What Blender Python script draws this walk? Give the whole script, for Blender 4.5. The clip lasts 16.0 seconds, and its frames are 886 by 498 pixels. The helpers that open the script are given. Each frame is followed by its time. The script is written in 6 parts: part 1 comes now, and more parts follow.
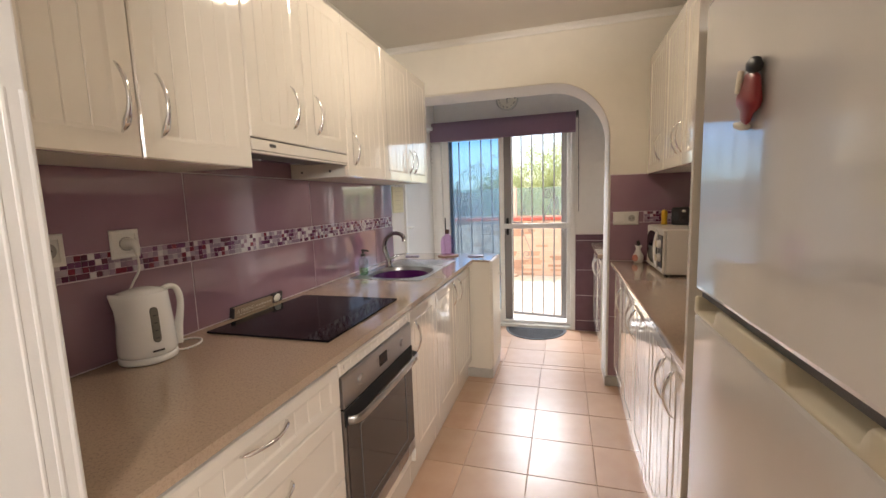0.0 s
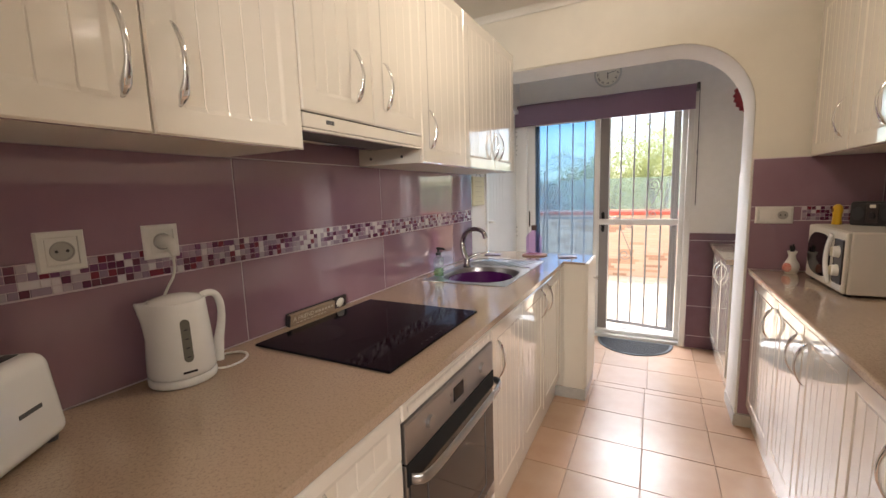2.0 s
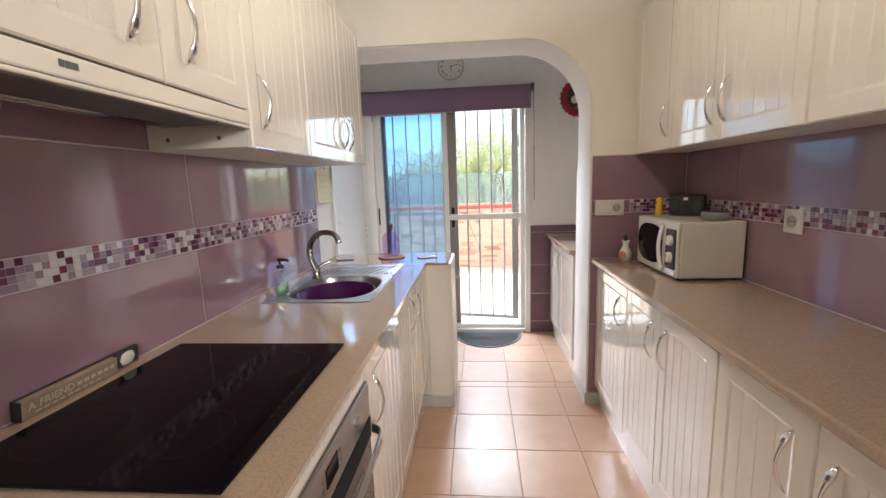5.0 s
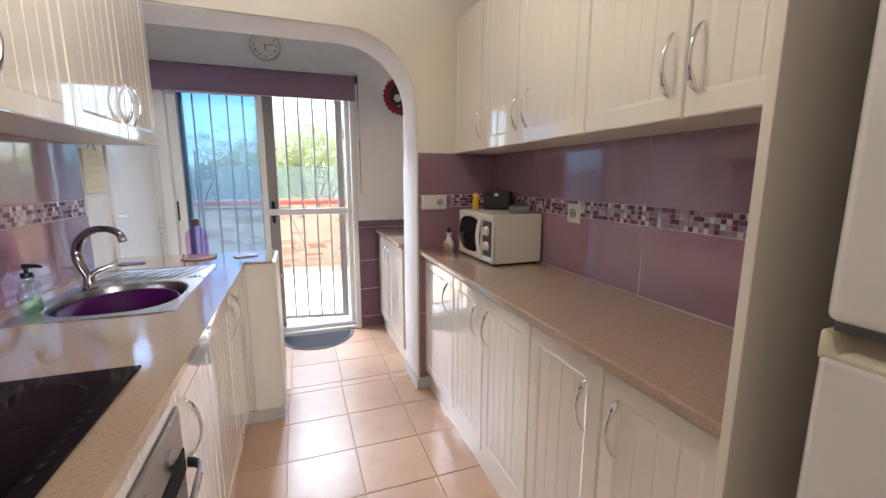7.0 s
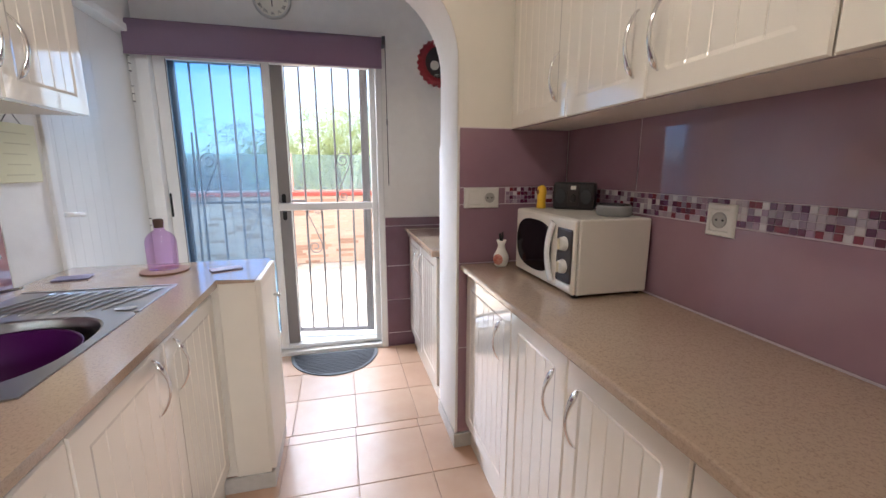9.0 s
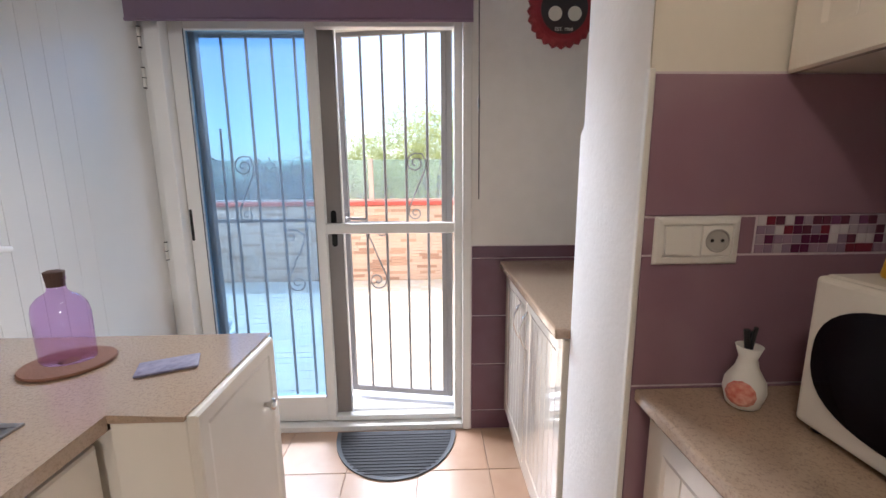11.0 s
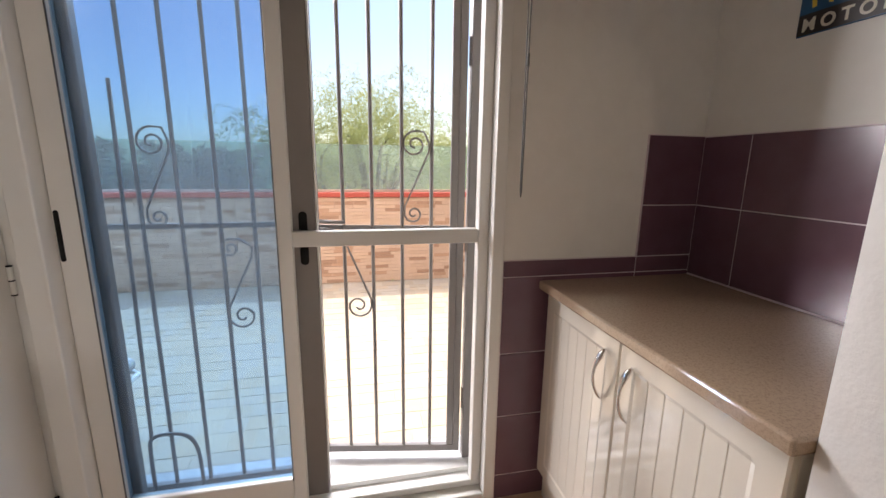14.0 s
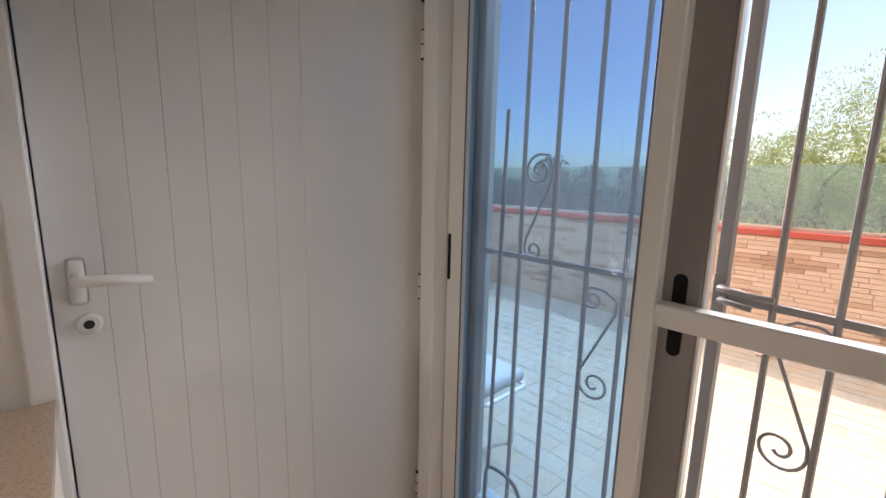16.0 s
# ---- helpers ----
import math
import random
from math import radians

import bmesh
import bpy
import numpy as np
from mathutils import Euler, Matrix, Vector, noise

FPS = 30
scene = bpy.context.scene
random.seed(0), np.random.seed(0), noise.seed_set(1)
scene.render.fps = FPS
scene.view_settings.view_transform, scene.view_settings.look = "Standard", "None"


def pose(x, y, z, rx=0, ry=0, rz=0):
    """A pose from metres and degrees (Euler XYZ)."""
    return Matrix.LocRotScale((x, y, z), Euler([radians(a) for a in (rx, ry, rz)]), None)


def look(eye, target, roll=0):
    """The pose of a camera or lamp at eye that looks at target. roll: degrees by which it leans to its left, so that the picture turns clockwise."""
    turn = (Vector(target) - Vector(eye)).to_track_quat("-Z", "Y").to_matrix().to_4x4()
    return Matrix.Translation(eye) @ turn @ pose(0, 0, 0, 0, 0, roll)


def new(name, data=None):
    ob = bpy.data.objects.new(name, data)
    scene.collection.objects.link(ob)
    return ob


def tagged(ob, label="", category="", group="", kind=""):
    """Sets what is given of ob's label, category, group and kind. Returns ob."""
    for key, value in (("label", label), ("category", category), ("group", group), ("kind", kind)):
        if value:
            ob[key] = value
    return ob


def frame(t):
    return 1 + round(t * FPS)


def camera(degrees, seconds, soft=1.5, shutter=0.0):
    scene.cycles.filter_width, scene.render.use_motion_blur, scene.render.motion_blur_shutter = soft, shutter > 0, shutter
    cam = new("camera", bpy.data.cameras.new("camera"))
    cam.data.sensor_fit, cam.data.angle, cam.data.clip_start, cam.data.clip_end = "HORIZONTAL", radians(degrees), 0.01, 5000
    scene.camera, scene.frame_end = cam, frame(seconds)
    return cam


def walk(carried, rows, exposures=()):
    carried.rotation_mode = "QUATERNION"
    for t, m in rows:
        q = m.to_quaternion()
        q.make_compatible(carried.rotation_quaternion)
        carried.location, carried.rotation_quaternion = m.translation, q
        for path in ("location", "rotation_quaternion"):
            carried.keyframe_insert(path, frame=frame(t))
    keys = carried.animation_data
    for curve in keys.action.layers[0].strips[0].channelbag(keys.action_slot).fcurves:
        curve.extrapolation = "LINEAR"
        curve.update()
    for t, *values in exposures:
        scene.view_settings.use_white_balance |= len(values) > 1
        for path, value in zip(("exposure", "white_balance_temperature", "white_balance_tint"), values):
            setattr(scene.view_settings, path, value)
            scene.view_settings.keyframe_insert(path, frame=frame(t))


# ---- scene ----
cam = camera(94.7, 16.0)
PATH = [
    (0, (0.266, 0.376, 1.343), (-0.3, 2.279, 1.103), -1.9),
    (0.5, (0.265, 0.411, 1.34), (-0.368, 2.29, 1.08), -1.7),
    (1, (0.215, 0.519, 1.331), (-0.498, 2.369, 1.065), -1.8),
    (1.5, (0.142, 0.638, 1.34), (-0.672, 2.446, 1.081), -1.9),
    (2, (0.114, 0.691, 1.339), (-0.798, 2.451, 1.073), -1.8),
    (2.5, (0.114, 0.744, 1.343), (-0.895, 2.45, 1.078), -1.9),
    (3, (0.112, 0.796, 1.346), (-0.949, 2.47, 1.077), -1.8),
    (3.5, (0.117, 0.852, 1.343), (-0.921, 2.539, 1.071), -1.9),
    (4, (0.11, 0.894, 1.336), (-0.757, 2.674, 1.056), -2.0),
    (4.5, (0.022, 0.941, 1.341), (-0.526, 2.842, 1.043), -2.1),
    (5, (-0.07, 0.977, 1.343), (-0.244, 2.945, 1.029), -2.0),
    (5.2, (-0.087, 0.986, 1.339), (-0.118, 2.96, 1.021), -1.9),
    (7.3, (-0.107, 1.028, 1.317), (0.579, 2.874, 0.969), -0.1),
    (7.5, (-0.072, 1.069, 1.315), (0.617, 2.913, 0.959), -0.3),
    (8, (0.001, 1.227, 1.309), (0.672, 3.076, 0.946), -0.1),
    (8.5, (0.051, 1.408, 1.297), (0.644, 3.279, 0.915), -0.0),
    (9, (0.074, 1.671, 1.299), (0.555, 3.574, 0.916), 0.1),
    (9.5, (0.128, 1.899, 1.268), (0.474, 3.83, 0.877), 0.4),
    (9.7, (0.172, 2.0, 1.268), (0.454, 3.942, 0.879), 0.3),
    (11.8, (0.183, 2.899, 1.315), (0.224, 4.87, 0.981), -0.6),
    (12, (0.167, 2.952, 1.315), (0.261, 4.923, 0.984), -0.5),
    (12.5, (0.088, 3.071, 1.315), (0.332, 5.025, 0.966), -0.5),
    (13, (-0.075, 3.159, 1.304), (0.353, 5.079, 0.94), -0.3),
    (13.5, (-0.132, 3.201, 1.294), (0.38, 5.094, 0.899), 0.3),
    (14, (-0.122, 3.232, 1.29), (0.294, 5.146, 0.887), 0.8),
    (14.5, (-0.008, 3.323, 1.292), (0.118, 5.281, 0.903), 1.2),
    (15, (0.063, 3.424, 1.298), (-0.231, 5.368, 0.928), 1.3),
    (15.5, (0.047, 3.579, 1.298), (-0.808, 5.353, 0.947), 1.3),
    (16, (-0.014, 3.703, 1.315), (-1.47, 5.034, 0.984), 1.3),
]
walk(cam, [(t, look(eye, target, roll)) for t, eye, target, roll in PATH], exposures=[(0, 1.36, 6550, 12), (1.5, 1.43, 6500, 12), (4, 1.52, 6350, 12), (5, 1.57, 6000, 11), (7.5, 1.58, 5800, 11), (9.5, 1.50, 5700, 12), (12, 1.08, 6300, 14), (13.5, 0.66, 6700, 15), (15.3, 0.69, 6800, 15), (16, 0.60, 6800, 16)])

# sky, sun and exposure
world = bpy.data.worlds.new("sky")
scene.world = world
world.use_nodes = True
sky = world.node_tree.nodes.new("ShaderNodeTexSky")
sky.sky_type, sky.sun_disc = "NISHITA", False
sky.sun_elevation, sky.sun_rotation = radians(64), radians(20)
background = world.node_tree.nodes["Background"]
background.inputs["Strength"].default_value = 0.15
world.node_tree.links.new(sky.outputs["Color"], background.inputs["Color"])


def lamp(name, kind, energy, color, m, **sizes):
    data = bpy.data.lights.new(name, kind)
    data.energy, data.color = energy, color
    for key, value in sizes.items():
        if key == "angle":
            data.angle = value
        elif key == "size":
            data.size = value
        elif key == "size_y":
            data.shape = "RECTANGLE"
            data.size_y = value
    ob = new(name, data)
    ob.matrix_world = m
    return ob


lamp("sun", "SUN", 3.4, (1.0, 0.95, 0.86), look((3, 10, 18), (-0.2, 0.9, 0)), angle=radians(0.53))
# added lamp, out of view, stands in for sky light through the terrace door
lamp("door_fill_lamp", "AREA", 185, (0.94, 0.96, 1.0), look((-0.9, 7.0, 3.08), (0.3, 3.1, 1.1)), size=2.6, size_y=0.6)
# unseen lamp added at the terrace's open side to brighten arch and utility wall
lamp("side_fill_lamp", "AREA", 260, (0.96, 0.96, 1.0), look((-4.5, 7.4, 2.5), (0.9, 4.0, 1.5)), size=1.2, size_y=1.2)
# fill lamp added in the unseen room behind the walker, to brighten the kitchen
lamp("rear_fill_lamp", "AREA", 44, (1.0, 0.95, 0.9), look((1.4, -2.38, 2.15), (0.05, 4.5, 1.5)), size=1.2, size_y=0.5)


# ---- materials ----
def rgb(r, g, b):
    return (r, g, b, 1.0)


def mat(name, color, rough=0.5, metal=0.0, other=None, scale=30.0, amount=0.5, bump=0.0, bump_scale=60.0, coat=0.0, per=None, rough_var=0.0, speckle=False):
    """A surface with a second colour worked in at two scales, and fine relief."""
    m = bpy.data.materials.new(name)
    m.use_nodes = True
    nt = m.node_tree
    b = nt.nodes["Principled BSDF"]
    b.inputs["Roughness"].default_value = rough
    b.inputs["Metallic"].default_value = metal
    b.inputs["Coat Weight"].default_value = coat
    b.inputs["Coat Roughness"].default_value = 0.035
    link = nt.links.new
    co = nt.nodes.new("ShaderNodeTexCoord")
    other = other or tuple(c * 0.88 for c in color)
    fine = nt.nodes.new("ShaderNodeTexNoise")
    fine.inputs["Scale"].default_value, fine.inputs["Detail"].default_value = scale, 6
    broad = nt.nodes.new("ShaderNodeTexNoise")
    broad.inputs["Scale"].default_value, broad.inputs["Detail"].default_value = scale / 14, 3
    for n in (fine, broad):
        link(co.outputs["Object"], n.inputs["Vector"])
    both = nt.nodes.new("ShaderNodeMath")
    both.operation = "MULTIPLY"
    link(fine.outputs["Fac"], both.inputs[0])
    link(broad.outputs["Fac"], both.inputs[1])
    ramp = nt.nodes.new("ShaderNodeMapRange")
    ramp.inputs["From Min"].default_value, ramp.inputs["From Max"].default_value = 0.12, 0.42
    ramp.inputs["To Max"].default_value = amount
    link(both.outputs[0], ramp.inputs["Value"])
    if speckle:
        fine.inputs["Detail"].default_value, broad.inputs["Scale"].default_value = 2, scale / 2.6
        ramp.inputs["From Min"].default_value, ramp.inputs["From Max"].default_value = 0.22, 0.40
    mix = nt.nodes.new("ShaderNodeMix")
    mix.data_type = "RGBA"
    mix.inputs["A"].default_value, mix.inputs["B"].default_value = rgb(*color), rgb(*other)
    link(ramp.outputs["Result"], mix.inputs["Factor"])
    out = mix.outputs["Result"]
    if per:
        source = nt.nodes.new("ShaderNodeObjectInfo") if per[0] == "object" else nt.nodes.new("ShaderNodeNewGeometry")
        rnd = source.outputs["Random"] if per[0] == "object" else source.outputs["Random Per Island"]
        steps = nt.nodes.new("ShaderNodeValToRGB")
        steps.color_ramp.interpolation = "CONSTANT"
        cols = per[1]
        while len(steps.color_ramp.elements) < len(cols):
            steps.color_ramp.elements.new(0.5)
        for i, c in enumerate(cols):
            steps.color_ramp.elements[i].position = i / len(cols)
            steps.color_ramp.elements[i].color = rgb(*c)
        link(rnd, steps.inputs["Fac"])
        tint = nt.nodes.new("ShaderNodeMix")
        tint.data_type, tint.blend_type = "RGBA", "MULTIPLY"
        tint.inputs["Factor"].default_value = 1.0
        link(out, tint.inputs["A"])
        link(steps.outputs["Color"], tint.inputs["B"])
        out = tint.outputs["Result"]
    link(out, b.inputs["Base Color"])
    if rough_var:
        rr = nt.nodes.new("ShaderNodeMapRange")
        rr.inputs["To Min"].default_value, rr.inputs["To Max"].default_value = max(rough - rough_var, 0.02), rough + rough_var
        link(broad.outputs["Fac"], rr.inputs["Value"])
        link(rr.outputs["Result"], b.inputs["Roughness"])
    if bump:
        grain = nt.nodes.new("ShaderNodeTexNoise")
        grain.inputs["Scale"].default_value, grain.inputs["Detail"].default_value = bump_scale, 4
        link(co.outputs["Object"], grain.inputs["Vector"])
        bp = nt.nodes.new("ShaderNodeBump")
        bp.inputs["Strength"].default_value, bp.inputs["Distance"].default_value = bump, 0.004
        link(grain.outputs["Fac"], bp.inputs["Height"])
        link(bp.outputs["Normal"], b.inputs["Normal"])
    return m


def pane(name, tint, gloss=0.04, rough=0.0, veil=0.0):
    """A thin sheet of glass: it lets tinted light through and mirrors more at a slant."""
    m = bpy.data.materials.new(name)
    m.use_nodes = True
    nt = m.node_tree
    nt.nodes.remove(nt.nodes["Principled BSDF"])
    clear, shine = nt.nodes.new("ShaderNodeBsdfTransparent"), nt.nodes.new("ShaderNodeBsdfGlossy")
    clear.inputs["Color"].default_value = rgb(*tint)
    shine.inputs["Roughness"].default_value = rough
    slant, mix = nt.nodes.new("ShaderNodeLayerWeight"), nt.nodes.new("ShaderNodeMixShader")
    power, ramp = nt.nodes.new("ShaderNodeMath"), nt.nodes.new("ShaderNodeMapRange")
    power.operation, power.inputs[1].default_value = "POWER", 5.0
    ramp.inputs["To Min"].default_value, ramp.inputs["To Max"].default_value = gloss, 0.9
    slant.inputs["Blend"].default_value = 0.5
    nt.links.new(slant.outputs["Facing"], power.inputs[0])
    nt.links.new(power.outputs[0], ramp.inputs["Value"])
    nt.links.new(ramp.outputs["Result"], mix.inputs["Fac"])
    nt.links.new(clear.outputs[0], mix.inputs[1])
    nt.links.new(shine.outputs[0], mix.inputs[2])
    last = mix
    # pale film that stands in for haze and reflections over the glass
    if veil:
        film, last = nt.nodes.new("ShaderNodeBsdfTranslucent"), nt.nodes.new("ShaderNodeMixShader")
        film.inputs["Color"].default_value = rgb(0.8, 0.82, 0.84)
        last.inputs["Fac"].default_value = veil
        nt.links.new(mix.outputs[0], last.inputs[1])
        nt.links.new(film.outputs[0], last.inputs[2])
    nt.links.new(last.outputs[0], nt.nodes["Material Output"].inputs["Surface"])
    return m


def leafy(name, color, through_color, *a, **k):
    """A leaf that glows when the light stands behind it."""
    m = mat(name, color, *a, **k)
    nt = m.node_tree
    tr, mix = nt.nodes.new("ShaderNodeBsdfTranslucent"), nt.nodes.new("ShaderNodeMixShader")
    tr.inputs["Color"].default_value = rgb(*through_color)
    mix.inputs["Fac"].default_value = 0.5
    nt.links.new(nt.nodes["Principled BSDF"].outputs[0], mix.inputs[1])
    nt.links.new(tr.outputs[0], mix.inputs[2])
    nt.links.new(mix.outputs[0], nt.nodes["Material Output"].inputs["Surface"])
    return m


def cloth(name, color, through_color):
    m = mat(name, color, 0.9, scale=400, amount=0.4, bump=0.3, bump_scale=900)
    nt = m.node_tree
    b, out = nt.nodes["Principled BSDF"], nt.nodes["Material Output"]
    tr, mix = nt.nodes.new("ShaderNodeBsdfTranslucent"), nt.nodes.new("ShaderNodeMixShader")
    tr.inputs["Color"].default_value = rgb(*through_color)
    mix.inputs["Fac"].default_value = 0.45
    nt.links.new(b.outputs[0], mix.inputs[1])
    nt.links.new(tr.outputs[0], mix.inputs[2])
    nt.links.new(mix.outputs[0], out.inputs["Surface"])
    return m


CABINET = mat("cream_gloss_lacquer", (0.78, 0.725, 0.63), 0.09, scale=8, amount=0.2, coat=1.0, rough_var=0.04)
CARCASS = mat("cream_carcass", (0.74, 0.69, 0.60), 0.4, scale=10, amount=0.3)
WHITE = mat("white_plastic", (0.78, 0.76, 0.71), 0.3, scale=20, amount=0.15)
UPVC = mat("white_lacquered_aluminium", (0.76, 0.75, 0.72), 0.32, scale=9, amount=0.2, bump=0.03, bump_scale=300)
# flat black puts the shade of pull slots and hinge gaps into colour
RECESS = mat("black_recess", (0.003, 0.003, 0.003), 0.9, scale=40, amount=0.2)
DOOR_WHITE = mat("white_lacquered_door", (0.76, 0.75, 0.72), 0.17, scale=9, amount=0.2, bump=0.02, bump_scale=12)
PLASTER = mat("white_plaster", (0.80, 0.78, 0.74), 0.85, other=(0.70, 0.68, 0.64), scale=14, amount=0.5, bump=0.25, bump_scale=35)
ROUGHCAST = mat("rough_white_plaster", (0.82, 0.80, 0.77), 0.8, other=(0.70, 0.67, 0.63), scale=30, amount=0.3, bump=0.24, bump_scale=95)
CREAM_WALL = mat("cream_wall_paint", (0.78, 0.73, 0.63), 0.8, other=(0.70, 0.65, 0.56), scale=10, amount=0.5, bump=0.15, bump_scale=40)
CEILING = mat("white_ceiling_paint", (0.80, 0.77, 0.72), 0.9, scale=6, amount=0.3, bump=0.1, bump_scale=60)
PURPLE = mat("mauve_glazed_tile", (0.285, 0.163, 0.208), 0.08, other=(0.325, 0.196, 0.243), scale=7, amount=0.8, coat=1.0, rough_var=0.03)
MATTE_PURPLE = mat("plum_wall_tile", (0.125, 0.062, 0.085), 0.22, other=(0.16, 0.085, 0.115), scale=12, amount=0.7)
GROUT = mat("pale_grout", (0.64, 0.54, 0.57), 0.85, scale=80, amount=0.5, bump=0.3, bump_scale=300)
FLOOR_GROUT = mat("brown_floor_grout", (0.46, 0.31, 0.21), 0.85, scale=80, amount=0.5, bump=0.3, bump_scale=300)
MOSAIC_COLOURS = [(0.88, 0.84, 0.86), (0.38, 0.27, 0.37), (0.58, 0.50, 0.57), (0.14, 0.03, 0.09), (0.45, 0.30, 0.40), (0.85, 0.80, 0.82), (0.26, 0.04, 0.07), (0.22, 0.08, 0.18), (0.52, 0.42, 0.50), (0.16, 0.05, 0.09), (0.40, 0.31, 0.40)]
MOSAIC = mat("glass_mosaic", (0.80, 0.78, 0.78), 0.12, scale=60, amount=0.3, coat=0.4, per=("object", MOSAIC_COLOURS))
MOSAIC_REST = mat("glass_mosaic_rest", (0.80, 0.78, 0.78), 0.12, scale=60, amount=0.3, coat=0.4, per=("island", MOSAIC_COLOURS))
FLOOR_TILE = mat("terracotta_glazed_tile", (0.56, 0.385, 0.275), 0.33, other=(0.475, 0.295, 0.19), scale=9, amount=0.75, bump=0.05, bump_scale=25, rough_var=0.06, per=("object", [(1, 1, 1), (0.95, 0.94, 0.92), (1, 0.97, 0.95), (0.92, 0.92, 0.9)]))
STONE = mat("speckled_beige_quartz", (0.43, 0.315, 0.222), 0.12, other=(0.20, 0.135, 0.09), scale=420, amount=0.45, coat=0.6, speckle=True)
SKIRT = mat("grey_marble_skirting", (0.56, 0.54, 0.50), 0.3, other=(0.42, 0.41, 0.38), scale=30, amount=0.7)
STEEL = mat("brushed_steel", (0.38, 0.37, 0.36), 0.3, 1.0, scale=50, amount=0.3, rough_var=0.08)
APPLIANCE = mat("glossy_white_plastic", (0.82, 0.805, 0.775), 0.2, scale=20, amount=0.12, coat=0.3)
ENAMEL = mat("cream_white_enamel", (0.74, 0.70, 0.62), 0.25, scale=14, amount=0.2)
FABRIC = mat("grey_speaker_fabric", (0.27, 0.265, 0.26), 0.85, scale=300, amount=0.6, bump=0.4, bump_scale=700)
FADED = mat("faded_cream_print", (0.52, 0.44, 0.34), 0.6, scale=60, amount=0.6)
CHROME = mat("chrome", (0.72, 0.71, 0.70), 0.09, 1.0, scale=20, amount=0.1)
BLACK_GLASS = mat("black_ceramic_glass", (0.006, 0.004, 0.006), 0.06, scale=20, amount=0.2)
BLACK_GLASS.node_tree.nodes["Principled BSDF"].inputs["Specular IOR Level"].default_value = 0.12
OVEN_GLASS = mat("dark_oven_glass", (0.035, 0.03, 0.028), 0.07, scale=10, amount=0.3)
BLACK = mat("black_plastic", (0.012, 0.011, 0.012), 0.4, scale=40, amount=0.3)
GREY = mat("grey_plastic", (0.10, 0.10, 0.10), 0.5, scale=60, amount=0.4, bump=0.2, bump_scale=400)
GREY_ALU = mat("dark_grey_aluminium", (0.23, 0.21, 0.20), 0.4, 0.2, scale=30, amount=0.3)
IRON = mat("grey_painted_iron", (0.26, 0.24, 0.23), 0.5, 0.1, scale=60, amount=0.5, bump=0.15, bump_scale=200)
HOOD_METAL = mat("grey_hood_metal", (0.24, 0.21, 0.20), 0.4, 0.6, scale=30, amount=0.3)
FRIDGE = mat("white_fridge_enamel", (0.72, 0.71, 0.69), 0.07, scale=6, amount=0.2, coat=1.0, bump=0.006, bump_scale=150)
YELLOWED = mat("yellowed_fridge_plastic", (0.66, 0.60, 0.45), 0.4, scale=14, amount=0.6)
VIOLET_BOWL = mat("violet_plastic", (0.05, 0.003, 0.062), 0.5, scale=20, amount=0.3)
VIOLET_BOWL.node_tree.nodes["Principled BSDF"].inputs["Specular IOR Level"].default_value = 0.15
CORK = mat("brown_cork", (0.22, 0.10, 0.06), 0.85, scale=90, amount=0.8, bump=0.4, bump_scale=200)
DARK_CORK = mat("dark_cork", (0.085, 0.045, 0.032), 0.85, scale=90, amount=0.6, bump=0.4, bump_scale=200)
RUBBER = mat("dark_rubber", (0.035, 0.037, 0.042), 0.7, scale=120, amount=0.6, bump=0.4, bump_scale=500)
RUBBER_EDGE = mat("grey_rubber_edge", (0.10, 0.11, 0.12), 0.65, scale=120, amount=0.5)
RED = mat("red_enamel", (0.26, 0.010, 0.018), 0.3, scale=20, amount=0.5)
DARK_PRINT = mat("dark_print", (0.03, 0.02, 0.02), 0.4, scale=40, amount=0.6)
BLUE_SIGN = mat("dark_blue_enamel", (0.02, 0.10, 0.22), 0.35, other=(0.01, 0.03, 0.08), scale=12, amount=0.9)
CREAM_PRINT = mat("cream_print", (0.75, 0.72, 0.62), 0.5, scale=40, amount=0.3)
YELLOW_PRINT = mat("yellow_print", (0.75, 0.50, 0.06), 0.5, scale=40, amount=0.3)
YELLOW = mat("yellow_plastic", (0.70, 0.42, 0.02), 0.35, scale=30, amount=0.3)
CARD = mat("pale_yellow_card", (0.70, 0.66, 0.44), 0.85, scale=20, amount=0.5)
PLAQUE = mat("taupe_wooden_plaque", (0.32, 0.235, 0.165), 0.7, other=(0.22, 0.155, 0.105), scale=60, amount=0.8, bump=0.2, bump_scale=120)
LILAC_SLATE = mat("lilac_patterned_tile", (0.30, 0.28, 0.38), 0.7, other=(0.12, 0.10, 0.18), scale=70, amount=0.9)
FLOWER = mat("red_flower_print", (0.50, 0.08, 0.05), 0.4, other=(0.75, 0.45, 0.35), scale=110, amount=1.0)
BLIND = cloth("mauve_blind_fabric", (0.30, 0.225, 0.295), (0.50, 0.34, 0.44))
GLASS_TINT = pane("bluish_tinted_glass", (0.42, 0.59, 0.755), gloss=0.04, veil=0.031)
GLASS_CLEAR = pane("clear_glass", (0.86, 0.92, 0.90), gloss=0.12)
GLASS_GREEN = pane("greenish_safety_glass", (0.72, 0.83, 0.74), veil=0.12)
GLASS_VIOLET = pane("violet_bottle_glass", (0.86, 0.70, 0.93))
SOAP = pane("green_soap", (0.62, 0.80, 0.55))
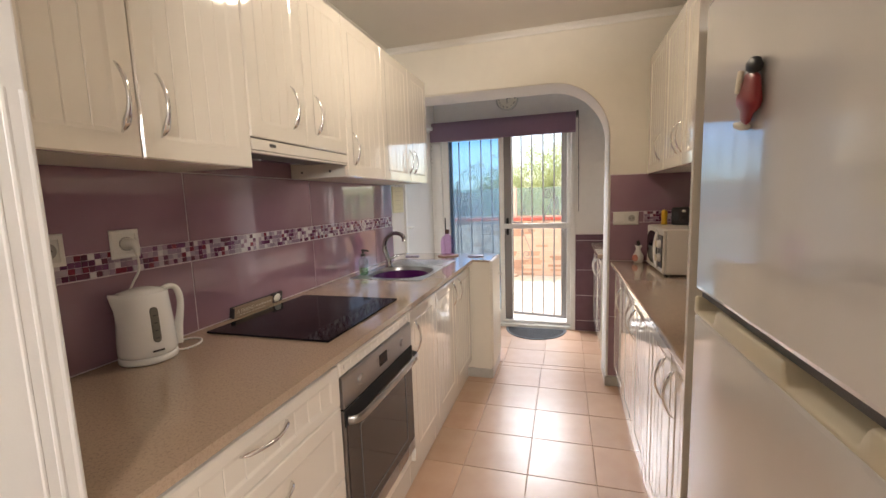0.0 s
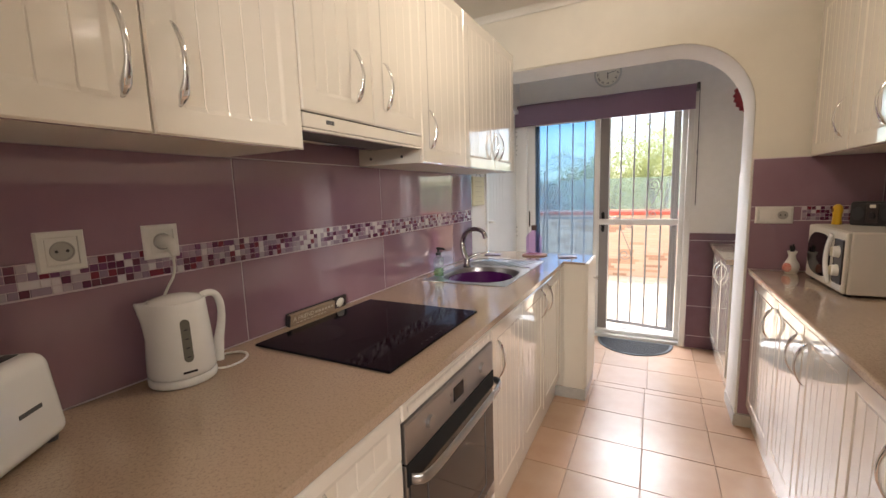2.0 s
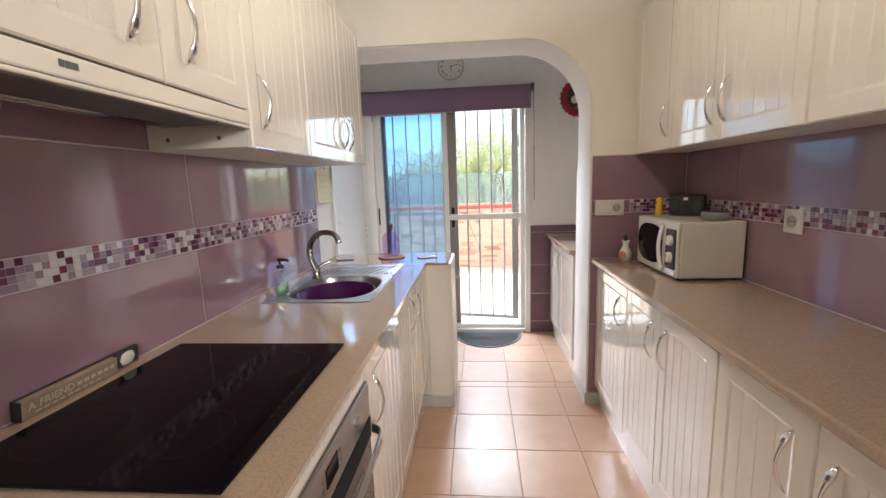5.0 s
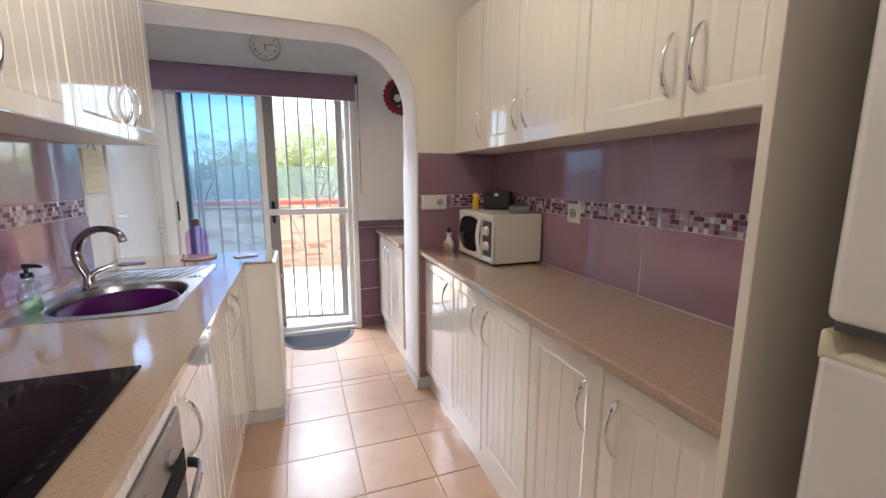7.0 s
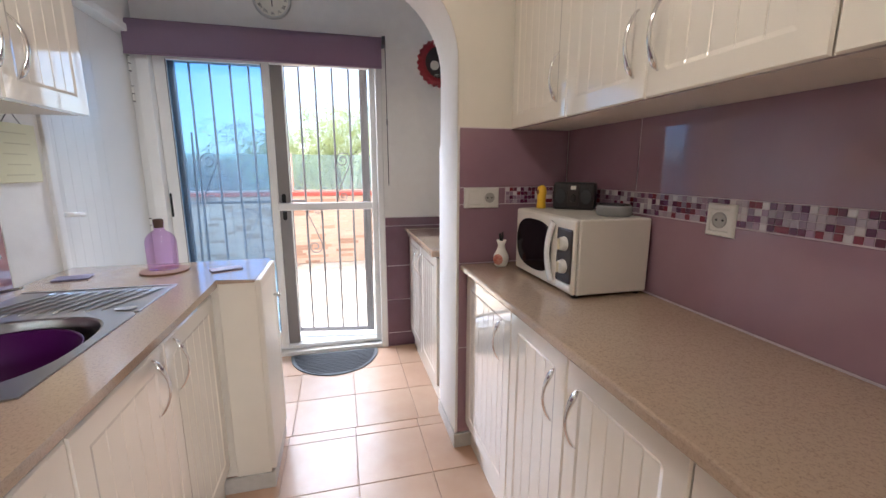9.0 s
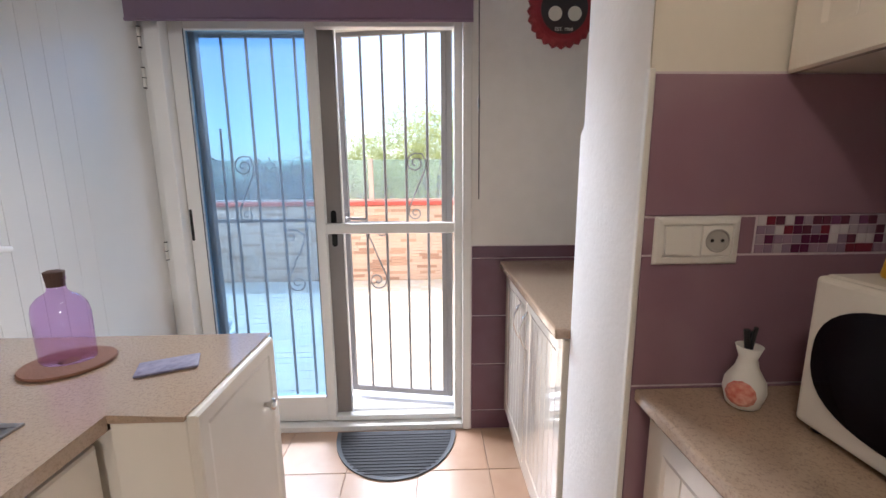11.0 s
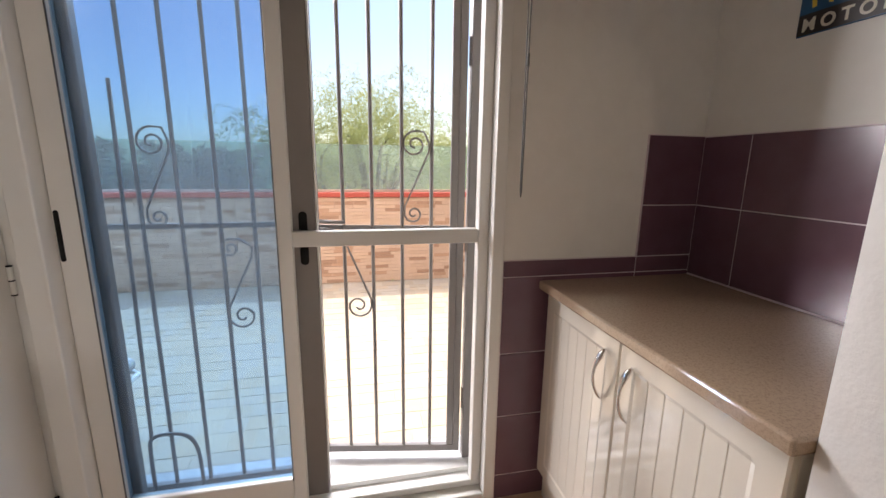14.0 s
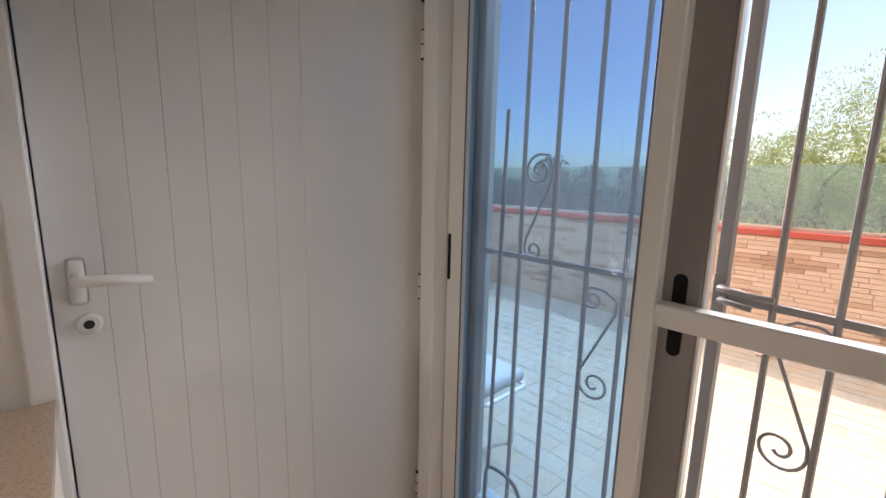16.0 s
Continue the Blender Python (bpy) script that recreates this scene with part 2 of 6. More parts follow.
BRICK = mat("slim_orange_brick", (0.58, 0.405, 0.30), 0.85, other=(0.52, 0.35, 0.25), scale=40, amount=0.8, bump=0.5, bump_scale=120, per=("object", [(1, 1, 1), (0.97, 0.96, 0.95), (1.03, 1.02, 1), (0.66, 0.56, 0.5), (1, 0.99, 0.95), (0.95, 0.93, 0.9), (1.04, 1.04, 1.04), (0.99, 0.98, 0.96), (0.82, 0.72, 0.64)]))
BRICK_REST = mat("slim_orange_brick_rest", (0.58, 0.405, 0.30), 0.85, other=(0.52, 0.35, 0.25), scale=40, amount=0.8, bump=0.5, bump_scale=120, per=("island", [(1, 1, 1), (0.97, 0.96, 0.95), (1.03, 1.02, 1), (0.66, 0.56, 0.5), (1, 0.99, 0.95), (0.95, 0.93, 0.9), (1.04, 1.04, 1.04), (0.99, 0.98, 0.96), (0.82, 0.72, 0.64)]))
MORTAR = mat("sand_mortar", (0.55, 0.38, 0.28), 0.9, scale=60, amount=0.6, bump=0.4, bump_scale=200)
COPING = mat("red_coping_paint", (0.42, 0.07, 0.045), 0.7, scale=20, amount=0.5, bump=0.2, bump_scale=80)
PAVER = mat("pale_sandstone_paver", (0.40, 0.33, 0.25), 0.85, other=(0.38, 0.33, 0.27), scale=14, amount=0.8, bump=0.3, bump_scale=60, per=("island", [(1, 1, 1), (0.92, 0.89, 0.83), (1.07, 1.04, 0.98), (0.96, 0.96, 0.97), (1.02, 0.95, 0.86)]))
PAVER_PIECE = mat("pale_sandstone_paver_piece", (0.40, 0.33, 0.25), 0.85, other=(0.38, 0.33, 0.27), scale=14, amount=0.8, bump=0.3, bump_scale=60, per=("object", [(1, 1, 1), (0.92, 0.89, 0.83), (1.07, 1.04, 0.98), (0.96, 0.96, 0.97), (1.02, 0.95, 0.86)]))
PALE_MORTAR = mat("pale_paving_mortar", (0.40, 0.335, 0.255), 0.9, scale=60, amount=0.5, bump=0.3, bump_scale=200)
POST = mat("pinkish_post", (0.50, 0.36, 0.28), 0.7, scale=30, amount=0.5)
FACADE = mat("house_plaster", (0.62, 0.58, 0.52), 0.9, scale=8, amount=0.5, bump=0.4, bump_scale=30)
LEAF = leafy("feathery_leaf", (0.27, 0.295, 0.125), (0.66, 0.69, 0.30), 0.6, scale=5, amount=0.6, per=("island", [(1, 1, 1), (0.75, 0.85, 0.7), (1.25, 1.15, 0.8), (0.9, 1, 0.9), (1.4, 1.25, 0.9)]))
DARK_LEAF = mat("dark_pine_leaf", (0.035, 0.06, 0.025), 0.7, scale=5, amount=0.6, per=("island", [(1, 1, 1), (0.7, 0.8, 0.7), (1.3, 1.2, 0.9)]))
BARK = mat("grey_bark", (0.12, 0.09, 0.065), 0.9, scale=30, amount=0.8, bump=0.8, bump_scale=40)
EARTH = mat("dry_earth", (0.20, 0.17, 0.10), 0.95, other=(0.10, 0.11, 0.05), scale=0.6, amount=1.0, bump=0.4, bump_scale=3)
CUSHION = mat("grey_cushion_cloth", (0.45, 0.44, 0.43), 0.9, scale=200, amount=0.4, bump=0.3, bump_scale=500)


# ---- mesh helpers ----
origins = {}


def thing(name, at, label, category, group="", kind=""):
    """An empty at the base of a thing, to which its parts belong."""
    ob = new(name)
    ob.location = at
    ob.empty_display_size = 0.05
    origins[ob] = Vector(at)
    return tagged(ob, label, category, group, kind)


def part(name, bm, material, parent=None, label="", smooth=False, kind=""):
    """Links a bmesh, given in world metres, as one mesh, under its thing where it has one."""
    at = origins[parent] if parent is not None else Vector((0, 0, 0))
    if at.length:
        bmesh.ops.translate(bm, verts=bm.verts, vec=-at)
    bmesh.ops.recalc_face_normals(bm, faces=bm.faces)
    me = bpy.data.meshes.new(name)
    bm.to_mesh(me)
    bm.free()
    for p in me.polygons:
        p.use_smooth = smooth
    me.materials.append(material)
    ob = new(name, me)
    if parent is not None:
        ob.parent = parent
    origins[ob] = at
    return tagged(ob, label, kind=kind)


def single(name, bm, material, label, category, group="", kind="", smooth=False):
    """A thing of one mesh, its origin at the middle of its base."""
    lo = [min(v.co[i] for v in bm.verts) for i in range(3)]
    hi = [max(v.co[i] for v in bm.verts) for i in range(3)]
    base = Vector(((lo[0] + hi[0]) / 2, (lo[1] + hi[1]) / 2, lo[2]))
    bmesh.ops.translate(bm, verts=bm.verts, vec=-base)
    ob = part(name, bm, material, None, smooth=smooth)
    ob.location = base
    origins[ob] = base
    return tagged(ob, label, category, group, kind)


def box(x0, x1, y0, y1, z0, z1, b=0.0015, seg=1):
    bm = bmesh.new()
    bmesh.ops.create_cube(bm, size=1.0)
    for v in bm.verts:
        v.co = ((x0 + x1) / 2 + v.co.x * (x1 - x0), (y0 + y1) / 2 + v.co.y * (y1 - y0), (z0 + z1) / 2 + v.co.z * (z1 - z0))
    if b > 0:
        bmesh.ops.bevel(bm, geom=bm.edges[:], offset=b, segments=seg, affect="EDGES", profile=0.5)
    return bm


def join(*parts):
    first = parts[0]
    for other in parts[1:]:
        me = bpy.data.meshes.new("tmp")
        other.to_mesh(me)
        first.from_mesh(me)
        bpy.data.meshes.remove(me)
        other.free()
    return first


def lathe(profile, at, seg=28, squash=(1, 1), caps=True):
    bm = bmesh.new()
    rings = []
    for r, z in profile:
        rings.append([bm.verts.new((at[0] + squash[0] * r * math.cos(2 * math.pi * i / seg), at[1] + squash[1] * r * math.sin(2 * math.pi * i / seg), at[2] + z)) for i in range(seg)])
    for a, b in zip(rings, rings[1:]):
        for i in range(seg):
            bm.faces.new((a[i], a[(i + 1) % seg], b[(i + 1) % seg], b[i]))
    if caps:
        bm.faces.new(rings[0])
        bm.faces.new(rings[-1])
    return bm


def tube(points, radius, seg=8):
    """A round bar along points; radius is one number, or one for each point, each a number or a (wide, thick) pair."""
    pts = [Vector(p) for p in points]
    bm, rings = bmesh.new(), []
    side = None
    for i, p in enumerate(pts):
        d = (pts[min(i + 1, len(pts) - 1)] - pts[max(i - 1, 0)]).normalized()
        if side is None:
            side = d.cross(Vector((0, 0, 1)) if abs(d.z) < 0.9 else Vector((1, 0, 0))).normalized()
        side = (side - d * side.dot(d)).normalized()
        up = d.cross(side)
        r = radius[i] if isinstance(radius, (list, tuple)) else radius
        a, b = r if isinstance(r, (list, tuple)) else (r, r)
        rings.append([bm.verts.new(p + side * a * math.cos(2 * math.pi * k / seg) + up * b * math.sin(2 * math.pi * k / seg)) for k in range(seg)])
    for a, b in zip(rings, rings[1:]):
        for k in range(seg):
            bm.faces.new((a[k], a[(k + 1) % seg], b[(k + 1) % seg], b[k]))
    bm.faces.new(rings[0])
    bm.faces.new(rings[-1])
    return bm


def smooth_path(points, n=5):
    """A rounded run through the given points."""
    pts = [Vector(p) for p in points]
    out = []
    for i in range(len(pts) - 1):
        a, b, c, d = pts[max(i - 1, 0)], pts[i], pts[i + 1], pts[min(i + 2, len(pts) - 1)]
        for k in range(n):
            t = k / n
            out.append(0.5 * (2 * b + (c - a) * t + (2 * a - 5 * b + 4 * c - d) * t * t + (3 * b - a - 3 * c + d) * t ** 3))
    return out + [pts[-1]]


def blend(values, n=5):
    """Numbers, or pairs of them, spread evenly to go with a smooth path."""
    out = []
    for a, b in zip(values, values[1:]):
        for k in range(n):
            out.append(tuple(p + (q - p) * k / n for p, q in zip(a, b)) if isinstance(a, tuple) else a + (b - a) * k / n)
    return out + [values[-1]]


def pill(x, z0, z1, half, y0, y1):
    """An upright slot with round ends."""
    return prism(arc(x, z1 - half, half, half, 0, 180, 8) + arc(x, z0 + half, half, half, 180, 360, 8), y0, y1)


def prism(outline, y0, y1):
    """An outline in x and z drawn out along y."""
    bm = bmesh.new()
    a = [bm.verts.new((x, y0, z)) for x, z in outline]
    b = [bm.verts.new((x, y1, z)) for x, z in outline]
    n = len(outline)
    for i in range(n):
        bm.faces.new((a[i], a[(i + 1) % n], b[(i + 1) % n], b[i]))
    bm.faces.new(a)
    bm.faces.new(b)
    return bm


def moved(bm, m):
    bm.transform(m)
    return bm


def facing(side, plane, y, z):
    """Local x along the front, y out of it, z up; for fronts that look to +x ("left" wall) or to -x ("right" wall)."""
    if side == "left":
        return Matrix(((0, 1, 0, plane), (-1, 0, 0, y), (0, 0, 1, z), (0, 0, 0, 1)))
    return Matrix(((0, -1, 0, plane), (1, 0, 0, y), (0, 0, 1, z), (0, 0, 0, 1)))


def grooved_front(w, h, t=0.018, margin=0.052, pitch=0.056, plain=False):
    """A routed front: rounded edge, flat border, sunk field with upright grooves."""
    e, c, sink, groove = 0.004, 0.010, 0.0025, 0.0016
    us, kinds = [0, e, margin, margin + c], ["edge", "rim", "rim", "field"]
    if not plain and w - 2 * margin > pitch:
        n = max(1, round((w - 2 * margin) / pitch))
        step = (w - 2 * margin) / n
        for i in range(1, n):
            u = margin + i * step
            us += [u - 0.0022, u, u + 0.0022]
            kinds += ["field", "groove", "field"]
    us += [w - margin - c, w - margin, w - e, w]
    kinds += ["field", "rim", "rim", "edge"]
    mv = min(margin, h * 0.22)
    ws, wk = [0, e, mv, mv + c, h - mv - c, h - mv, h - e, h], ["edge", "rim", "rim", "field", "field", "rim", "rim", "edge"]
    bm = bmesh.new()

    def depth(a, b):
        if "edge" in (a, b):
            return t - e
        if "rim" in (a, b):
            return t
        return t - sink - (groove if a == "groove" else 0)
    grid = [[bm.verts.new((u, depth(ku, kw), z)) for z, kw in zip(ws, wk)] for u, ku in zip(us, kinds)]
    for i in range(len(us) - 1):
        for j in range(len(ws) - 1):
            bm.faces.new((grid[i][j], grid[i + 1][j], grid[i + 1][j + 1], grid[i][j + 1]))
    ring = [g[0] for g in grid] + grid[-1][1:] + [g[-1] for g in reversed(grid[:-1])] + list(reversed(grid[0][1:-1]))
    back = [bm.verts.new((v.co.x, 0, v.co.z)) for v in ring]
    n = len(ring)
    for i in range(n):
        bm.faces.new((ring[i], ring[(i + 1) % n], back[(i + 1) % n], back[i]))
    bm.faces.new(back)
    return bm


def bow_handle(u, z, out, length=0.154, flat=False, heavy=-1):
    """A slim bowed bar that swells to a drop at one end, heavy -1: below, 1: above, 0: both alike."""
    pts, rad = [], []
    for i in range(21):
        s = i / 20
        along = (s - 0.5) * length
        o = out + 0.003 + 0.032 * math.sin(math.pi * s) ** 0.75
        pts.append((u + along, o, z) if flat else (u, o, z + along))
        e = s if heavy < 0 else 1 - s
        drop = math.exp(-((e - 0.14) / 0.13) ** 2) if heavy else 0.45 * (math.exp(-((s - 0.1) / 0.1) ** 2) + math.exp(-((s - 0.9) / 0.1) ** 2))
        end = min(1.0, 0.45 + 7 * min(s, 1 - s))
        rad.append(((0.0054 + 0.0044 * drop) * end, (0.0042 + 0.0026 * drop) * end))
    return tube(pts, rad, 10)


def arc(cx, cz, rx, rz, a0, a1, n):
    return [(cx + rx * math.cos(radians(a0 + (a1 - a0) * i / n)), cz + rz * math.sin(radians(a0 + (a1 - a0) * i / n))) for i in range(n + 1)]


# ---- structure ----
XL, XR = -1.02, 1.065          # tile faces of the two long walls
STUB, ARCH_END, FAR = 3.338, 3.645, 4.545
CEIL, UTIL_X = 2.46, 1.14


def wall(name, bms, material, label):
    ob = part(name, join(*bms), material)
    return tagged(ob, label, "wall", kind="structure")


floor = tagged(part("floor", box(-2.6, 2.6, -2.6, 4.62, -0.12, -0.006, 0), FLOOR_GROUT), "brown grout bed of the tiled kitchen floor", "floor", kind="structure")
wall_west = wall("wall_west", [box(-1.15, XL - 0.008, 0.76, 3.62, 0, CEIL, 0), box(-1.15, XL - 0.008, 3.62, 4.60, 2.08, CEIL, 0), box(-1.20, -1.13, 3.60, 4.62, 0, 2.1, 0)], PLASTER, "white plastered wall behind the sink counter")
wall_east = wall("wall_east", [box(XR + 0.008, 1.25, 0.55, STUB, 0, CEIL, 0)], CREAM_WALL, "cream painted wall behind the long counter")
wall_utility = wall("wall_utility", [box(UTIL_X, 1.27, ARCH_END, 4.60, 0, CEIL + 0.2, 0)], PLASTER, "white plastered side wall of the utility corner")
# the arch: flat over the passage, rounded down to the pier
JAMB = 0.56
outline = [(-1.028, CEIL), (-1.028, 2.10)] + [(x, z) for x, z in reversed(arc(JAMB - 0.38, 1.72, 0.38, 0.38, 0, 90, 14))] + [(JAMB, 0.0), (UTIL_X + 0.1, 0.0), (UTIL_X + 0.1, CEIL)]
arch_bm = prism(outline, STUB + 0.008, ARCH_END - 0.022)
bmesh.ops.bevel(arch_bm, geom=[e for e in arch_bm.edges if abs(e.verts[0].co.y - e.verts[1].co.y) < 1e-5 and e.verts[0].co.z + e.verts[1].co.z > 0.01 and max(v.co.x for v in e.verts) < JAMB + 0.01 and max(v.co.z for v in e.verts) < 2.2], offset=0.012, segments=2, affect="EDGES")
wall_arch = wall("wall_arch", [arch_bm, box(JAMB + 0.001, UTIL_X + 0.1, ARCH_END - 0.024, ARCH_END, 0.001, 1.41, 0.009, 3)], CREAM_WALL, "cream plastered wall with a round-cornered archway")
# the white rough lining of the arch's inner face
lining = [(x, z) for x, z in [(-1.027, 2.096)] + list(reversed(arc(JAMB - 0.384, 1.72, 0.38, 0.376, 0, 90, 14))) + [(JAMB - 0.004, 0.08)]]
bm = bmesh.new()
# the lower part of the jamb has been plastered a little further out than the arch above it
upper = lining[:-1] + [(JAMB - 0.004, 1.424), (JAMB - 0.004, 1.412)]
lower = [(JAMB - 0.004, z) for z in (1.412, 1.395, 1.3, 0.9, 0.5, 0.08)]
for run, end in ((upper, ARCH_END - 0.022), (lower, ARCH_END)):
    ra = []
    for y, d in ((STUB + 0.002, 0), (STUB + 0.02, 1), (3.49, 1.3), (end - 0.02, 1), (end + 0.003, 0)):
        ra.append([bm.verts.new((x - d * 0.004, y - (0.021 if z > 1.41 and run is lower and y > 3.6 else 0), z - (d * 0.004 if z > 1.45 else 0))) for x, z in run])
    for a, b in zip(ra, ra[1:]):
        for i in range(len(run) - 1):
            bm.faces.new((a[i], a[i + 1], b[i + 1], b[i]))
tagged(part("trim_arch_lining", bm, ROUGHCAST, smooth=True), "rough white plaster lining of the archway", "trim", kind="structure")
wall_north = wall("wall_north", [box(-1.03, 0.377, FAR, 4.83, 2.06, CEIL + 0.2, 0), box(0.377, 1.3, FAR, 4.83, 0, CEIL + 0.2, 0), box(-1.3, -1.03, 4.60, 4.83, 0, CEIL + 0.2, 0)], PLASTER, "white plastered wall round the terrace door")
# unseen wall; its window opening is made up to go with the fill lamp
wall_south = wall("wall_south", [box(-2.6, 1.05, -2.5, -2.4, 0, 2.6, 0), box(2.35, 2.6, -2.5, -2.4, 0, 2.6, 0), box(1.05, 2.35, -2.5, -2.4, 0, 0.95, 0), box(1.05, 2.35, -2.5, -2.4, 2.25, 2.6, 0)], CREAM_WALL, "cream closing wall behind the walker with an added, unseen window opening")
wall_entry_west = wall("wall_entry_west", [box(-2.6, -0.44, 0.62, 0.745, 0, CEIL, 0), box(-2.6, -2.5, -2.4, 0.62, 0, CEIL, 0)], PLASTER, "white wall beside the kitchen doorway")
wall_entry_east = wall("wall_entry_east", [box(2.5, 2.6, -2.4, 0.62, 0, CEIL, 0), box(1.15, 2.6, 0.55, 0.65, 0, CEIL, 0)], PLASTER, "white wall of the room behind")
bm = join(box(-2.6, 2.6, -2.5, STUB + 0.1, CEIL, CEIL + 0.1, 0))
tagged(part("ceiling", bm, CEILING), "white painted kitchen ceiling", "ceiling", kind="structure")
tagged(part("ceiling_utility", box(-1.3, 1.3, STUB + 0.1, 4.83, CEIL + 0.15, CEIL + 0.25, 0), CEILING), "white painted ceiling over the terrace door", "ceiling", kind="structure")


def cornice(x0, x1, y0, y1, along, sign):
    """A small cove between wall and ceiling."""
    bm = bmesh.new()
    prof = [(0, 0.034), (0.006, 0.036), (0.010, 0.050), (0.024, 0.064), (0.032, 0.066), (0.032, 0.07), (0, 0.07)]
    if along == "x":
        ends = [[bm.verts.new((x, y0 + sign * a, CEIL - 0.07 + b)) for a, b in prof] for x in (x0, x1)]
    else:
        ends = [[bm.verts.new((x0 + sign * a, y, CEIL - 0.07 + b)) for a, b in prof] for y in (y0, y1)]
    n = len(prof)
    for i in range(n):
        bm.faces.new((ends[0][i], ends[0][(i + 1) % n], ends[1][(i + 1) % n], ends[1][i]))
    return bm


tagged(part("trim_cornice", join(cornice(-1.02, 1.07, STUB + 0.006, 0, "x", -1), cornice(XL - 0.006, 0, 0.76, STUB, "y", 1), cornice(XR + 0.006, 0, 0.65, STUB, "y", -1)), CEILING), "white plaster cornice under the ceiling", "cornice", kind="structure")
# doorway through which the walk begins: jamb and casing with a stepped moulding
frame_bm = join(box(-0.44, -0.40, 0.60, 0.752, 0, 2.06, 0.004, 2), box(-0.475, -0.445, 0.57, 0.62, 0, 2.1, 0.006, 2), box(-0.44, -0.426, 0.64, 0.70, 0, 1.5, 0.003), tube([(-0.4062, 0.7475, 0.002), (-0.4062, 0.7475, 1.50)], 0.0074, 12), tube([(-0.4045, 0.727, 0.002), (-0.4045, 0.727, 1.50)], 0.0062, 12), tube([(-0.4030, 0.708, 0.002), (-0.4030, 0.708, 1.46)], 0.0045, 10))
tagged(part("door_frame_1", frame_bm, UPVC), "white painted jamb of the kitchen doorway", "door frame", kind="structure")
tagged(part("baseboard", join(box(JAMB - 0.012, 0.64, STUB - 0.012, STUB + 0.001, 0, 0.07, 0.003), box(JAMB - 0.012, JAMB - 0.0005, STUB - 0.011, ARCH_END, 0.001, 0.07, 0.003)), SKIRT), "grey marble skirting at the foot of the arch pier", "skirting", kind="structure")

# ---- terrace door in the far wall ----
DY = 4.575


def leaf_frame(x0, x1, z0, z1, y0, y1, stile, top, bottom):
    return [box(x0, x0 + stile, y0, y1, z0, z1, 0.004, 2), box(x1 - 0.044, x1, y0, y1, z0, z1, 0.004, 2),
            box(x0 + stile, x1 - 0.044, y0 + 0.001, y1 - 0.001, z1 - top, z1, 0.003), box(x0 + stile, x1 - 0.044, y0 + 0.001, y1 - 0.001, z0, z0 + bottom, 0.003)]


door_1 = tagged(part("door_1", join(box(-1.03, -0.965, FAR - 0.012, 4.68, 0.0, 2.06, 0.004, 2), box(0.335, 0.377, FAR - 0.012, 4.68, 0.0, 2.06, 0.004, 2), box(-0.965, 0.335, FAR - 0.011, 4.68, 2.0, 2.06, 0.004), box(-0.965, 0.335, FAR - 0.005, 4.70, 0.0, 0.03, 0.003), box(-0.965, 0.335, 4.673, 4.679, 0.03, 0.05, 0.002)), UPVC), "white aluminium sliding terrace door, one leaf slid open", "door", kind="structure")
slide = part("sliding_leaf", join(*leaf_frame(-0.962, -0.322, 0.035, 2.0, 4.588, 4.628, 0.068, 0.06, 0.135)), UPVC, door_1)
part("pane", box(-0.895, -0.365, 4.605, 4.611, 0.168, 1.942, 0), GLASS_TINT, slide).visible_shadow = False
part("pull", pill(-0.951, 1.0, 1.15, 0.0065, 4.5865, 4.59), RECESS, slide)
part("gasket", join(box(-0.896, -0.892, 4.585, 4.589, 0.168, 1.942, 0.0008), box(-0.369, -0.365, 4.585, 4.589, 0.168, 1.942, 0.0008)), GREY, slide)
screen = part("screen_leaf", join(box(0.298, 0.336, 4.583, 4.628, 0.035, 2.0, 0.004, 2), box(-0.3215, 0.298, 4.586, 4.627, 1.024, 1.073, 0.003), box(-0.3215, 0.298, 4.584, 4.627, 1.95, 2.0, 0.003), box(-0.3215, 0.298, 4.584, 4.627, 0.035, 0.062, 0.003)), UPVC, door_1)
stile = part("rear_stile", join(box(-0.33, -0.25, 4.63, 4.668, 0.035, 2.0, 0.004), box(-0.925, -0.868, 4.63, 4.668, 0.035, 2.0, 0.004), box(-0.868, -0.33, 4.635, 4.665, 0.035, 0.12, 0.003), box(-0.868, -0.33, 4.635, 4.665, 1.945, 2.0, 0.003)), GREY_ALU, door_1, "dark grey aluminium stile")
part("pull", pill(-0.2905, 0.955, 1.135, 0.0135, 4.6275, 4.634), RECESS, stile)
part("edge_strip", box(-0.2495, -0.244, 4.632, 4.66, 0.035, 2.0, 0.001), UPVC, stile, "white edge strip")
tagged(part("door_sill", box(-1.03, 0.40, 4.70, 4.93, -0.12, 0.012, 0.006, 2), mat("white_marble_sill", (0.72, 0.71, 0.69), 0.25, other=(0.62, 0.61, 0.60), scale=10, amount=0.6)), "white marble sill of the terrace door", "sill", kind="structure")

# the white side door on the long wall
door_2 = tagged(part("door_2", join(box(-1.10, XL + 0.006, 3.615, 3.655, 0, 2.08, 0.004, 2), box(-1.10, XL + 0.006, 4.578, 4.60, 0, 2.08, 0.004, 2), box(-1.10, XL + 0.006, 3.655, 4.578, 2.04, 2.08, 0.004)), UPVC), "white aluminium side door, closed, in its frame", "door", kind="structure")
slats = []
ys = [3.658, 3.742, 3.795, 3.865, 3.94, 4.012, 4.092, 4.17, 4.574]
for a, b in zip(ys, ys[1:]):
    slats.append(box(-1.12, -1.078, a + 0.0002, b - 0.0002, 0.01, 2.038, 0.0009))
panel = part("door_leaf", join(*slats), DOOR_WHITE, door_2)
